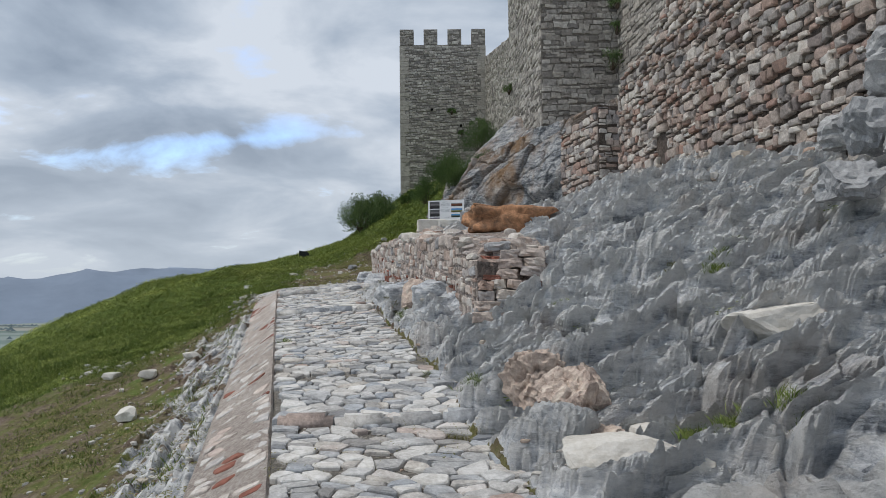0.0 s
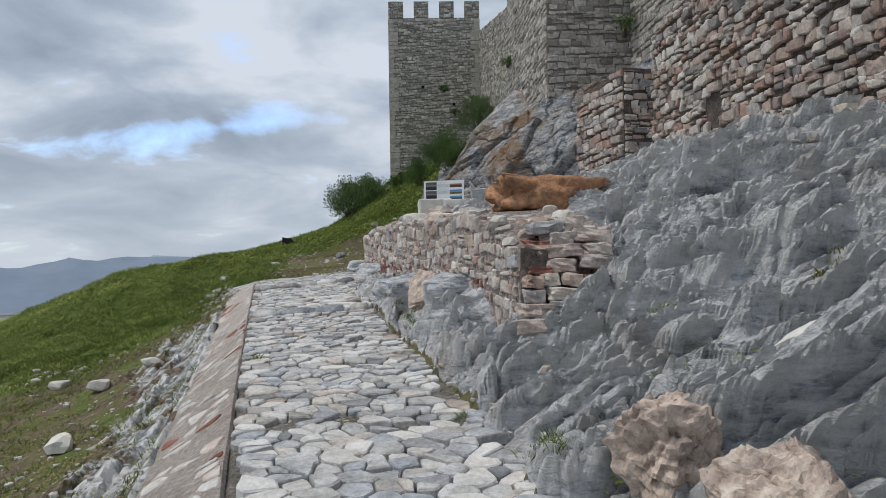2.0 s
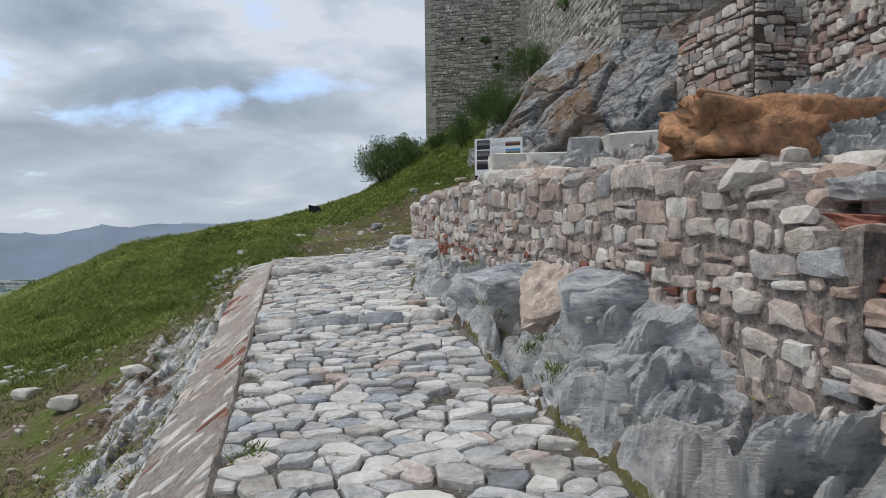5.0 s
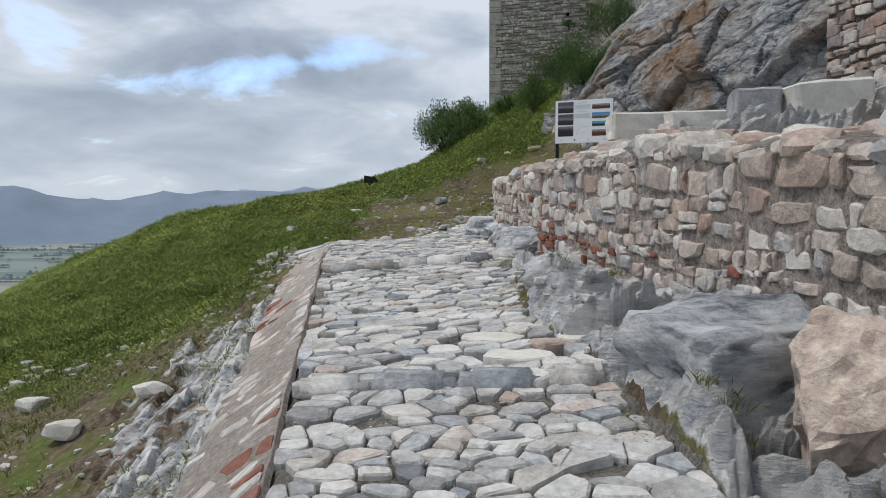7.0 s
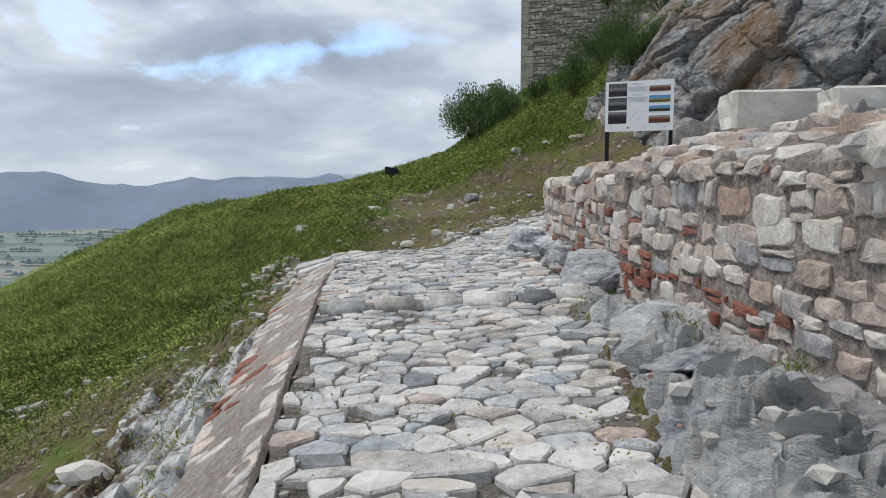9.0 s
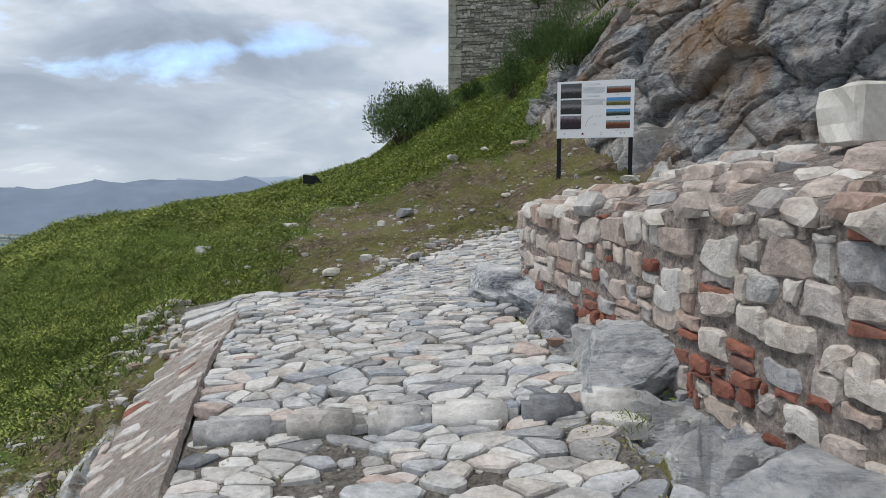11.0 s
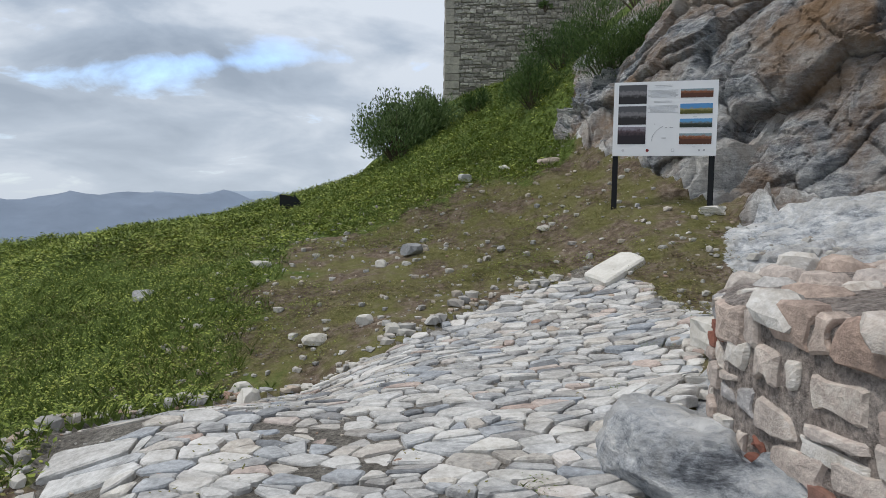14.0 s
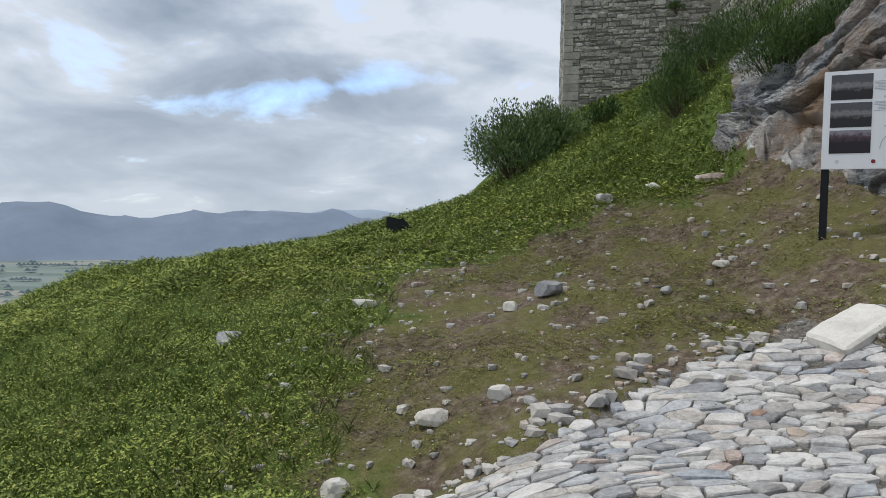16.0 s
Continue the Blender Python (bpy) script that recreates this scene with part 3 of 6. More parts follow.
def build_ground():
    # columns follow the way (u), rows follow y
    ucol = np.concatenate([-np.geomspace(4200, 15, 34), spaced((-14.9, -5, 0.22), (-5, -2.0, 0.045), (-2.0, 0.1, 0.06), (0.1, 3.4, 0.02), (3.4, 6.2, 0.03), (6.2, 10, 0.09), (10, 16, 0.4)), np.geomspace(16, 4200, 16)])
    yrow = np.concatenate([-np.geomspace(4000, 9, 16), spaced((-8.5, 2, 0.5), (2, 3.6, 0.08), (3.6, 12.6, 0.02), (12.6, 20, 0.032), (20, 31, 0.07), (31, 48, 0.25), (48, 70, 1.0)), np.geomspace(70, 4600, 40)])
    U, Y = np.meshgrid(ucol, yrow)
    X = U - SKEW * (np.clip(Y, -8, 60) - 6.0)
    Z = ground_height(X, Y)
    rock, cliff, ledge, grass, way = masks(X, Y)
    # edges that stand proud are painted pale, imitating the light they catch
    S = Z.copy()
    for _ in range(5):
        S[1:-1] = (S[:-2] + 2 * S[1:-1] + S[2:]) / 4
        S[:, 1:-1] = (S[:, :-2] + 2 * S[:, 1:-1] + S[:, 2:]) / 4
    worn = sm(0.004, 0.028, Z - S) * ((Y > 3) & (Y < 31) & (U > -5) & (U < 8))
    # fronts of the ledges lean out over their feet
    lean = rock * (1 - way) * sm(22, 19, Y) * sm(3, 4, Y) * sm(7.5, 6.5, U) * sm(0.15, 0.5, U - path_right(Y))
    Y = Y - 0.5 * lean * np.clip(Z - base_height(X, Y), -0.15, 0.35)
    nr, nc = U.shape
    verts = np.stack([X, Y, Z], -1).reshape(-1, 3)
    i = np.arange(nr * nc).reshape(nr, nc)
    quads = np.stack([i[:-1, :-1], i[:-1, 1:], i[1:, 1:], i[1:, :-1]], -1).reshape(-1, 4)
    me = bpy.data.meshes.new("ground")
    me.vertices.add(len(verts)); me.vertices.foreach_set("co", verts.ravel())
    me.loops.add(quads.size); me.loops.foreach_set("vertex_index", quads.ravel())
    me.polygons.add(len(quads)); me.polygons.foreach_set("loop_start", np.arange(0, quads.size, 4))
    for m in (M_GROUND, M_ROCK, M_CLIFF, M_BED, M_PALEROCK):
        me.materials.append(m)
    fc = lambda a: (a[:-1, :-1] + a[1:, 1:]) / 2
    mi = np.zeros((nr - 1, nc - 1), int)
    mi[fc(rock) > 0.5] = 1
    mi[(fc(rock) > 0.5) & (fc(cliff) > 0.5)] = 2
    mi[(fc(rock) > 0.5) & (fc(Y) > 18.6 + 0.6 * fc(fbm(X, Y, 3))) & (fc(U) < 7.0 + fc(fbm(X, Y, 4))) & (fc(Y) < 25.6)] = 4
    mi[fc(way) > 0.5] = 3
    me.polygons.foreach_set("material_index", mi.ravel().astype(np.int32))
    me.update(calc_edges=True)
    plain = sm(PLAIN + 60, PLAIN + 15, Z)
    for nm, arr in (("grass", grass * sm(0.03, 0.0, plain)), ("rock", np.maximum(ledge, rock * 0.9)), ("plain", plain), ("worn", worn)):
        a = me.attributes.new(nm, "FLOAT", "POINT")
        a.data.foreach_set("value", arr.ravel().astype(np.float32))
    me.shade_flat()
    me.validate()
    return tagged(new("ground", me), "hillside of grey limestone bedrock, brown soil and green grass above a plain", "ground", kind="structure")


build_ground()


def build_cliff():
    """The broken rock face below the bastion, from its foot up to the terrace."""
    foot = [(-0.55, 31.6, 3.5), (0.0, 29.6, 2.7), (0.35, 28.0, 2.2), (1.1, 26.75, 2.0), (2.2, 25.2, 2.0), (3.3, 24.5, 2.5), (4.6, 23.3, 2.7), (6.0, 21.2, 2.9), (6.6, 19.0, 3.0)]
    crest = [(0.3, 31.9, 4.7), (0.95, 30.6, 5.35), (1.5, 29.4, 5.9), (2.3, 28.2, 6.2), (3.3, 27.2, 6.4), (4.6, 26.2, 6.7), (6.0, 25.0, 7.1), (7.4, 23.0, 7.4), (8.0, 20.0, 7.6)]
    A, B = np.array(foot), np.array(crest)
    L = np.concatenate([[0], np.cumsum(np.linalg.norm(np.diff(A, axis=0), axis=1))])
    s = np.arange(0, L[-1], 0.035)
    t = np.linspace(-0.06, 1.12, 150)
    S, T = np.meshgrid(s, t)
    lo = np.stack([np.interp(S, L, A[:, k]) for k in range(3)], -1)
    hi = np.stack([np.interp(S, L, B[:, k]) for k in range(3)], -1)
    bulge = np.sin(np.clip(T, 0, 1) * math.pi) * 0.35 + 0.25 * sm(0.45, 0.5, T) - 0.25 * T
    P = lo + (hi - lo) * T[..., None]
    du = np.stack([np.gradient(P[..., k], axis=1) for k in range(3)], -1)
    dn = np.cross(du, hi - lo)
    dn /= np.linalg.norm(dn, axis=-1)[..., None]
    if dn[:, :, 1].mean() > 0:
        dn = -dn
    a, b = S + 0.5 * fbm(S * 0.8, T * 3, 3), T * 4.2 + 0.5 * fbm(S * 0.8, T * 3, 19)
    c, d = 0.90 * a + 0.43 * b, -0.43 * a + 0.90 * b
    r1, t1, e1 = blocks(c / 2.7, d / 1.25, 111)
    r2, t2, e2 = blocks(c / 1.0, d / 0.55, 131)
    r3, t3, e3 = blocks(c / 0.36, d / 0.16, 151)
    h = 0.60 * (r1 - 0.5) + 0.40 * t1 - 0.16 * np.exp(-e1 / 0.03) + 0.13 * (r2 - 0.5) + 0.20 * t2 - 0.07 * np.exp(-e2 / 0.035)
    h += 0.03 * (r3 - 0.5) + 0.07 * t3 - 0.015 * np.exp(-e3 / 0.08) + 0.04 * fbm(S * 6, T * 24, 7) + 0.3 * fbm(S * 0.5, T * 1.5, 9)
    fade = sm(0, 0.5, S) * 0.7 + 0.3
    P = P + dn * ((h + bulge * 0.6) * fade + 0.12)[..., None]
    n, m = S.shape
    i = np.arange(n * m).reshape(n, m)
    quads = np.stack([i[:-1, :-1], i[:-1, 1:], i[1:, 1:], i[1:, :-1]], -1).reshape(-1, 4)
    me = mesh_from("cliff", P.reshape(-1, 3).tolist(), quads.tolist(), M_CLIFF)
    return tagged(new("cliff", me), "broken grey and ochre limestone cliff below the bastion", "cliff", kind="structure")


build_cliff()


# ---- stones laid in courses ----
def clip_poly(poly, nx, ny, d):
    """Keep the side of poly where x*nx + y*ny <= d."""
    out = []
    for i in range(len(poly)):
        a, b = poly[i - 1], poly[i]
        da, db = a[0] * nx + a[1] * ny - d, b[0] * nx + b[1] * ny - d
        if (da <= 0) != (db <= 0):
            t = da / (da - db)
            out.append((a[0] + t * (b[0] - a[0]), a[1] + t * (b[1] - a[1])))
        if db <= 0:
            out.append(b)
    return out


def courses(width, height, w, h, rng, jitter=0.25, vary=0.45):
    """Seeds of stones in rough courses."""
    pts, v = [], 0.0
    while v < height + h:
        hh = h * rng.uniform(0.75, 1.3)
        a = -rng.uniform(0, w)
        while a < width + w:
            ww = w * rng.uniform(1 - vary, 1 + vary * 1.3)
            pts.append((a + ww / 2, v + hh / 2 + rng.uniform(-jitter, jitter) * hh))
            a += ww
        v += hh
    return pts


def cells_of(pts, w, h, squash):
    """Outline of each seed's cell; v is stretched by squash while they are parted, so that stones lie flat."""
    grid, cw = {}, max(w, h * squash) * 1.3
    P = [(a, b * squash) for a, b in pts]
    for i, (a, b) in enumerate(P):
        grid.setdefault((int(a // cw), int(b // cw)), []).append(i)
    for i, (a, b) in enumerate(P):
        poly = [(a - 2 * w, b - 2 * w), (a + 2 * w, b - 2 * w), (a + 2 * w, b + 2 * w), (a - 2 * w, b + 2 * w)]
        gx, gy = int(a // cw), int(b // cw)
        near = [j for ax in (-1, 0, 1) for ay in (-1, 0, 1) for j in grid.get((gx + ax, gy + ay), ()) if j != i]
        for j in near:
            c, d = P[j]
            nx, ny = c - a, d - b
            poly = clip_poly(poly, nx, ny, ((c * c + d * d) - (a * a + b * b)) / 2)
            if len(poly) < 3:
                break
        yield i, [(x, y / squash) for x, y in poly]


def coursed(width, height, w, h, rng, vary=0.5, ragged=0.22):
    """Outlines of roughly squared stones in uneven courses: centre and corners of each."""
    out, v, row = [], 0.0, 0
    while v < height + h:
        hh = h * rng.uniform(0.6, 1.5)
        a = -rng.uniform(0, w)
        while a < width + w:
            ww = w * rng.uniform(1 - vary, 1 + vary * 1.4) * (0.6 + 0.4 * hh / h)
            parts = [(v, hh)]
            if rng.random() < 0.16 and ww > w * 0.7:
                f = rng.uniform(0.35, 0.65)
                parts = [(v, hh * f), (v + hh * f, hh * (1 - f))]
            for b, g in parts:
                wave = 0.3 * h * math.sin(a * 2.1 / w * 0.3 + row * 1.7)
                j = lambda s: rng.uniform(-ragged, ragged) * s
                q = min(g, ww)
                x0, x1, y0, y1 = a, a + ww, b + wave, b + g + wave
                poly = [(x0 + j(q) * 0.6, y0 + j(q) * 0.5), ((x0 + x1) / 2 + j(ww), y0 + j(q) * 0.35), (x1 + j(q) * 0.6, y0 + j(q) * 0.5), (x1 + j(q) * 0.4, (y0 + y1) / 2 + j(g)),
                        (x1 + j(q) * 0.6, y1 + j(q) * 0.5), ((x0 + x1) / 2 + j(ww), y1 + j(q) * 0.35), (x0 + j(q) * 0.6, y1 + j(q) * 0.5), (x0 + j(q) * 0.4, (y0 + y1) / 2 + j(g))]
                out.append(((a + ww / 2, b + g / 2 + wave), poly))
            a += ww
        v += hh
        row += 1
    return out


def stone_shape(poly, gap, depth, rise, dome, rng, rounded=True, tilt=0.0, cut=0.21, edge=0.022):
    """Corners (a, b, height) and faces of one stone with that outline."""
    P = np.array(poly)
    c = P.mean(0)
    d = np.linalg.norm(P - c, axis=1)
    P = c + (P - c) * np.clip(1 - gap / np.maximum(d, 1e-4), 0.3, 1)[:, None]
    keep = [k for k in range(len(P)) if np.linalg.norm(P[k] - P[k - 1]) > 0.02]
    if len(keep) < 3:
        return None
    P = P[keep]
    if rounded:
        nxt = np.roll(P, -1, 0)
        P = np.stack([P * (1 - cut) + nxt * cut, P * cut + nxt * (1 - cut)], 1).reshape(-1, 2)
        P = P[:16]
    n = len(P)
    size = float(np.linalg.norm(P - c, axis=1).mean())
    tx, ty = rng.uniform(-tilt, tilt), rng.uniform(-tilt, tilt)
    top = lambda q: rise + (q - c) @ np.array([tx, ty])
    bev = min(0.22 * size, edge)
    V = [np.column_stack([P, np.full(n, -depth)])]
    V.append(np.column_stack([P, top(P) - bev]))
    Q = c + (P - c) * (1 - bev / max(size, 0.01) * 0.9)
    Q = Q + np.array([[rng.uniform(-1, 1), rng.uniform(-1, 1)] for _ in range(n)]) * 0.05 * size
    V.append(np.column_stack([Q, top(Q) + np.array([rng.uniform(-0.3, 0.3) for _ in range(n)]) * dome]))
    V.append(np.array([[c[0], c[1], rise + dome]]))
    V = np.concatenate(V)
    F = []
    for k in range(n):
        l = (k + 1) % n
        F += [(k, l, n + l, n + k), (n + k, n + l, 2 * n + l, 2 * n + k), (2 * n + k, 2 * n + l, 3 * n)]
    return V, F


def part(name, me, parent, label=""):
    ob = new(name, me)
    ob.parent = parent
    if label:
        ob["label"] = label
    return ob


def lay(parent, stones, mat_one, mat_many, pick, name="stone", limit=300, special=None, rest="stonework", smooth=False):
    """stones: (corners in the world, faces, seed). The picked ones become objects, the others one joined part."""
    inv = parent.matrix_world.inverted()
    VV, FF, base, made = [], [], 0, 0
    for V, F, key in stones:
        sp = special(key) if special else None
        if made < limit and pick(key):
            c = V.mean(0)
            me = mesh_from(sp[0] if sp else name, (V - c).tolist(), F, sp[1] if sp else mat_one, smooth)
            ob = part(sp[0] if sp else name, me, parent)
            ob.location = Vector(c) - parent.location
            made += 1
        else:
            VV.append(V); FF += [tuple(i + base for i in f) for f in F]; base += len(V)
    if VV:
        ob = part(rest, mesh_from(rest, (np.concatenate(VV) - np.array(parent.location)).tolist(), FF, mat_many, smooth), parent)
        ob["kind"] = "stuff"
    return made


def frame_of(o, along, normal):
    """Maps (a, b, depth) on an upright face to the world; a runs along, b upwards."""
    o, along, normal = np.array(o, float), np.array(along, float), np.array(normal, float)
    along, normal = along / np.linalg.norm(along), normal / np.linalg.norm(normal)
    return lambda V: o + V[:, :1] * along + V[:, 1:2] * np.array([0, 0, 1.0]) + V[:, 2:3] * normal


def face_stones(o, along, normal, width, height, w, h, seed, gap=0.008, rise=0.03, dome=0.012, rounded=False, inside=None, squash=1.0, tilt=0.0, vary=0.45):
    rng = random.Random(seed)
    put = frame_of(o, along, normal)
    out = []
    for (a, b), poly in coursed(width, height, w, h, rng, vary, 0.34):
        poly = clip_poly(clip_poly(poly, -1, 0, 0.0), 1, 0, width)
        poly = clip_poly(poly, 0, -1, 0.0) if len(poly) > 2 else poly
        if not inside:
            poly = clip_poly(poly, 0, 1, height) if len(poly) > 2 else poly
        if len(poly) < 3 or a < 0.0 or a > width or (inside and not inside(a, b)):
            continue
        sh = stone_shape(poly, gap, 0.08, rise * rng.uniform(0.3, 1.6), dome, rng, rounded, tilt)
        if sh:
            out.append((put(sh[0]), sh[1], (a, b, rng.random())))
    return out


def prism(pts, z0, z1):
    """Corners and faces of an upright prism on a plan outline (counter-clockwise)."""
    n = len(pts)
    V = [(x, y, z0) for x, y in pts] + [(x, y, z1) for x, y in pts]
    F = [tuple(range(n))[::-1], tuple(range(n, 2 * n))] + [(k, (k + 1) % n, n + (k + 1) % n, n + k) for k in range(n)]
    return V, F


# ---- fortress tower with battlements ----
def build_tower():
    x0, x1, y0, y1, z0, z1 = -2.74, 2.93, 46.0, 51.6, 3.0, 16.55
    tower = tagged(new("watchtower"), "square grey-brown rubble stone tower with square battlements", "tower")
    V, F = prism([(x0, y0), (x1, y0), (x1, y1), (x0, y1)], z0, z1)
    part("core", mesh_from("core", V, F, M_TOWCORE), tower)
    front = face_stones((x0, y0, z0 + 1.5), (1, 0, 0), (0, -1, 0), x1 - x0, z1 - z0 - 1.5, 0.25, 0.135, 5, rise=0.025)
    side = face_stones((x0, y1, z0 + 1.5), (0, -1, 0), (-1, 0, 0), y1 - y0, z1 - z0 - 1.5, 0.28, 0.15, 6, rise=0.025)
    quoins = []
    rng = random.Random(8)
    z = z0 + 1.5
    while z < z1 - 0.2:
        hh = rng.uniform(0.24, 0.36)
        ww = rng.choice((0.35, 0.6))
        for xx, sg in ((x0 - 0.05, 1), (x1 + 0.05, -1)):
            a, b = sorted((xx, xx + sg * ww))
            quoins.append(prism([(a, y0 - 0.06), (b, y0 - 0.06), (b, y0 + 0.5), (a, y0 + 0.5)], z + 0.01, z + hh - 0.01))
        z += hh
    lay(tower, front + side, M_TOW_I, M_TOW_I, lambda k: False)
    for V, F in quoins:
        V = np.array(V) * 1.0
        c = V.mean(0)
        ob = part("quoin", mesh_from("quoin", (V - c).tolist(), F, M_QUOIN), tower)
        ob.location = c
    # battlements: four merlons on every side that shows
    for k in range(4):
        a = x0 - 0.03 + k * (x1 - x0 - 0.92 + 0.06) / 3
        me_s = face_stones((a, y0 - 0.02, z1), (1, 0, 0), (0, -1, 0), 0.92, 1.05, 0.3, 0.17, 40 + k, rise=0.02)
        V, F = prism([(a, y0 - 0.02), (a + 0.92, y0 - 0.02), (a + 0.92, y0 + 0.55), (a, y0 + 0.55)], z1, z1 + 1.05)
        mer = part("merlon", mesh_from("merlon", V, F, M_TOWCORE), tower)
        VV = np.concatenate([s[0] for s in me_s]); FF, base = [], 0
        for s in me_s:
            FF += [tuple(i + base for i in f) for f in s[1]]; base += len(s[0])
        ob = part("stonework", mesh_from("stonework", VV.tolist(), FF, M_TOW_I), mer)
        ob["kind"] = "stuff"
        b = y0 + 0.9 + k * 1.45
        V, F = prism([(x0 - 0.02, b), (x0 + 0.55, b), (x0 + 0.55, b + 0.92), (x0 - 0.02, b + 0.92)], z1, z1 + 1.05)
        if k < 3:
            part("merlon", mesh_from("merlon", V, F, M_TOWCORE), tower)
    # small holes of old scaffolding: near-black blocks on the face, their shade painted
    for hx, hz in ((-0.75, 12.1), (0.9, 8.7), (1.2, 11.0)):
        V, F = prism([(hx, y0 - 0.075), (hx + 0.16, y0 - 0.075), (hx + 0.16, y0 - 0.01), (hx, y0 - 0.01)], hz, hz + 0.16)
        part("putlog_hole_shade", mesh_from("putlog_hole_shade", V, F, M_DARK), tower, "near-black block painted as the shade of a square hole")


M_QUOIN = stone_mat("quoin_stone", [(0.0, (0.36, 0.335, 0.30)), (1.0, (0.46, 0.43, 0.385))], False, 0.4)
M_DARK = plain_mat("deep_shade_hole", (0.012, 0.011, 0.01), 1.0)
build_tower()


def wall_run(name, label, p, q, z0, tops, thick, w, h, seed, m1, m2, core, pick=None, inside=None, rise=0.03, rounded=False, extra=(), gap=0.008, limit=300, dome=0.012, tilt=0.0, hole=None):
    """An upright stone wall whose face runs from p to q (the viewer sees it on the right-hand side of p to q)."""
    ob = tagged(new(name), label, "wall", kind="structure")
    p, q = np.array(p, float), np.array(q, float)
    d = q - p
    ln = float(np.linalg.norm(d)); d /= ln
    n = np.array([d[1], -d[0]])
    z1 = max(tops[1::2])
    top = lambda s: np.interp(s, tops[0::2], tops[1::2])
    cuts = sorted({0.0, ln, *[t for t in tops[0::2] if 0 < t < ln], *np.linspace(0, ln, 12)})
    V, F = [], []
    for s in cuts:
        zt = float(top(s))
        for off, z in ((0, z0), (0, zt), (-thick, zt), (-thick, z0)):
            V.append((*(p + d * s + n * off), z))
    m = len(cuts)
    for i in range(m - 1):
        F += [(i * 4 + j, i * 4 + j + 1, i * 4 + j + 5, i * 4 + j + 4) for j in range(3)]
    F += [(3, 2, 1, 0), tuple(m * 4 - 4 + j for j in range(4))]
    inside = lambda a_, b_: z0 + b_ < float(top(a_)) - 0.03 and not (hole and ((a_ - hole[0]) / 0.28) ** 2 + ((b_ - hole[1]) / 0.34) ** 2 < 1)
    part("core", mesh_from("core", V, F, core), ob)
    st = face_stones((*p, z0), (*d, 0), (*n, 0), ln, z1 - z0, w, h, seed, gap, rise, dome, rounded, inside, 1.0, tilt)
    for o2, al, nn, wid, hei in extra:
        st += face_stones(o2, al, nn, wid, hei, w, h, seed + 1, gap, rise, dome, rounded, None, 1.0, tilt)
    lay(ob, st, m1, m2, pick or (lambda k: False), limit=limit)
    return ob


# curtain wall, from the bastion back to the tower
wall_run("wall_curtain", "grey-brown rubble curtain wall between tower and bastion", (2.9, 47.0), (3.62, 36.6), 5.0, (0, 15.9, 11, 13.7), 1.2, 0.29, 0.15, 61, M_TOW_I, M_TOW_I, M_TOWCORE)
# bastion: front and flank
wall_run("wall_bastion_flank", "tall pale rubble bastion wall with large quoins", (3.62, 36.6), (4.15, 28.4), 4.5, (0, 17), 0.8, 0.33, 0.18, 63, M_TOW_I, M_TOW_I, M_TOWCORE)
wall_run("wall_bastion", "tall pale rubble stone bastion of the fortress", (4.15, 28.4), (9.6, 28.9), 4.5, (0, 17), 0.8, 0.36, 0.18, 65, M_TOW_I, M_TOW_I, M_TOWCORE)
wall_run("wall_rampart", "grey rubble rampart rising behind the ruined wall", (7.4, 28.6), (9.2, 12.0), 4.0, (0, 17), 0.8, 0.36, 0.18, 67, M_TOW_I, M_TOW_I, M_TOWCORE)
# ruined rampart beside the way
wall_run("wall_rampart_ruin", "thick ruined rampart wall of reddish and grey rubble stones", (4.45, 17.2), (5.45, 7.2), 2.2, (0, 5.9, 0.6, 6.3, 2.2, 6.5, 3.0, 7.2, 3.2, 9.2), 0.9, 0.205, 0.15, 71, M_RUB, M_RUB_I, M_MORTAR_D,
         hole=(2.6, 1.85), pick=lambda k: k[1] < 3.4 and k[0] > 1.5, rise=0.065, gap=0.017, dome=0.010, tilt=0.16, rounded=True)
wall_run("wall_rampart_ruin_end", "ruined rampart wall of reddish rubble, hollowed at its foot", (5.45, 7.2), (7.2, -2.0), 1.5, (0, 9.2), 0.9, 0.205, 0.15, 73, M_RUB, M_RUB_I, M_MORTAR_D, rise=0.065, gap=0.017, dome=0.01, tilt=0.16, rounded=True)
# pier beyond it
wall_run("wall_pier", "square stub of wall in flat reddish and white stones", (3.72, 21.4), (4.32, 19.0), 2.6, (0, 5.6, 0.7, 5.85, 2.4, 6.0), 0.9, 0.26, 0.15, 75, M_RUB, M_RUB_I, M_MORTAR_D,
         pick=lambda k: True, rise=0.05, gap=0.014, dome=0.01, rounded=True, extra=[((4.32, 19.0, 2.6), (0.97, 0.24, 0), (0.24, -0.97, 0), 1.2, 3.35)])

# ---- far hills across the plain ----
def build_hills(name, dist, top, seed, a0, a1, mat, depth=700):
    n, k = 150, 9
    V, F = [], []
    for i in range(n):
        a = radians(a0 + (a1 - a0) * i / (n - 1))
        t = (a0 + (a1 - a0) * i / (n - 1))
        peak = top + 150 * float(fbm(np.array([t * 0.105]), np.array([seed * 3.3]), seed, 5)[0])
        for j in range(k):
            f = j / (k - 1)
            d = dist + depth * f
            rough = 1 + 0.25 * float(fbm(np.array([t * 0.6]), np.array([f * 3.0]), seed + 2)[0])
            z = PLAIN - 2 + (peak - PLAIN) * math.sin(f * math.pi / 2) ** 1.2 * (rough if j < k - 1 else 1)
            V.append((d * math.sin(a), d * math.cos(a), z))
    for i in range(n - 1):
        for j in range(k - 1):
            p = i * k + j
            F.append((p, p + k, p + k + 1, p + 1))
    return tagged(new(name, mesh_from(name, V, F, mat, True)), "blue-grey hazy range of low hills", "hills", kind="structure")


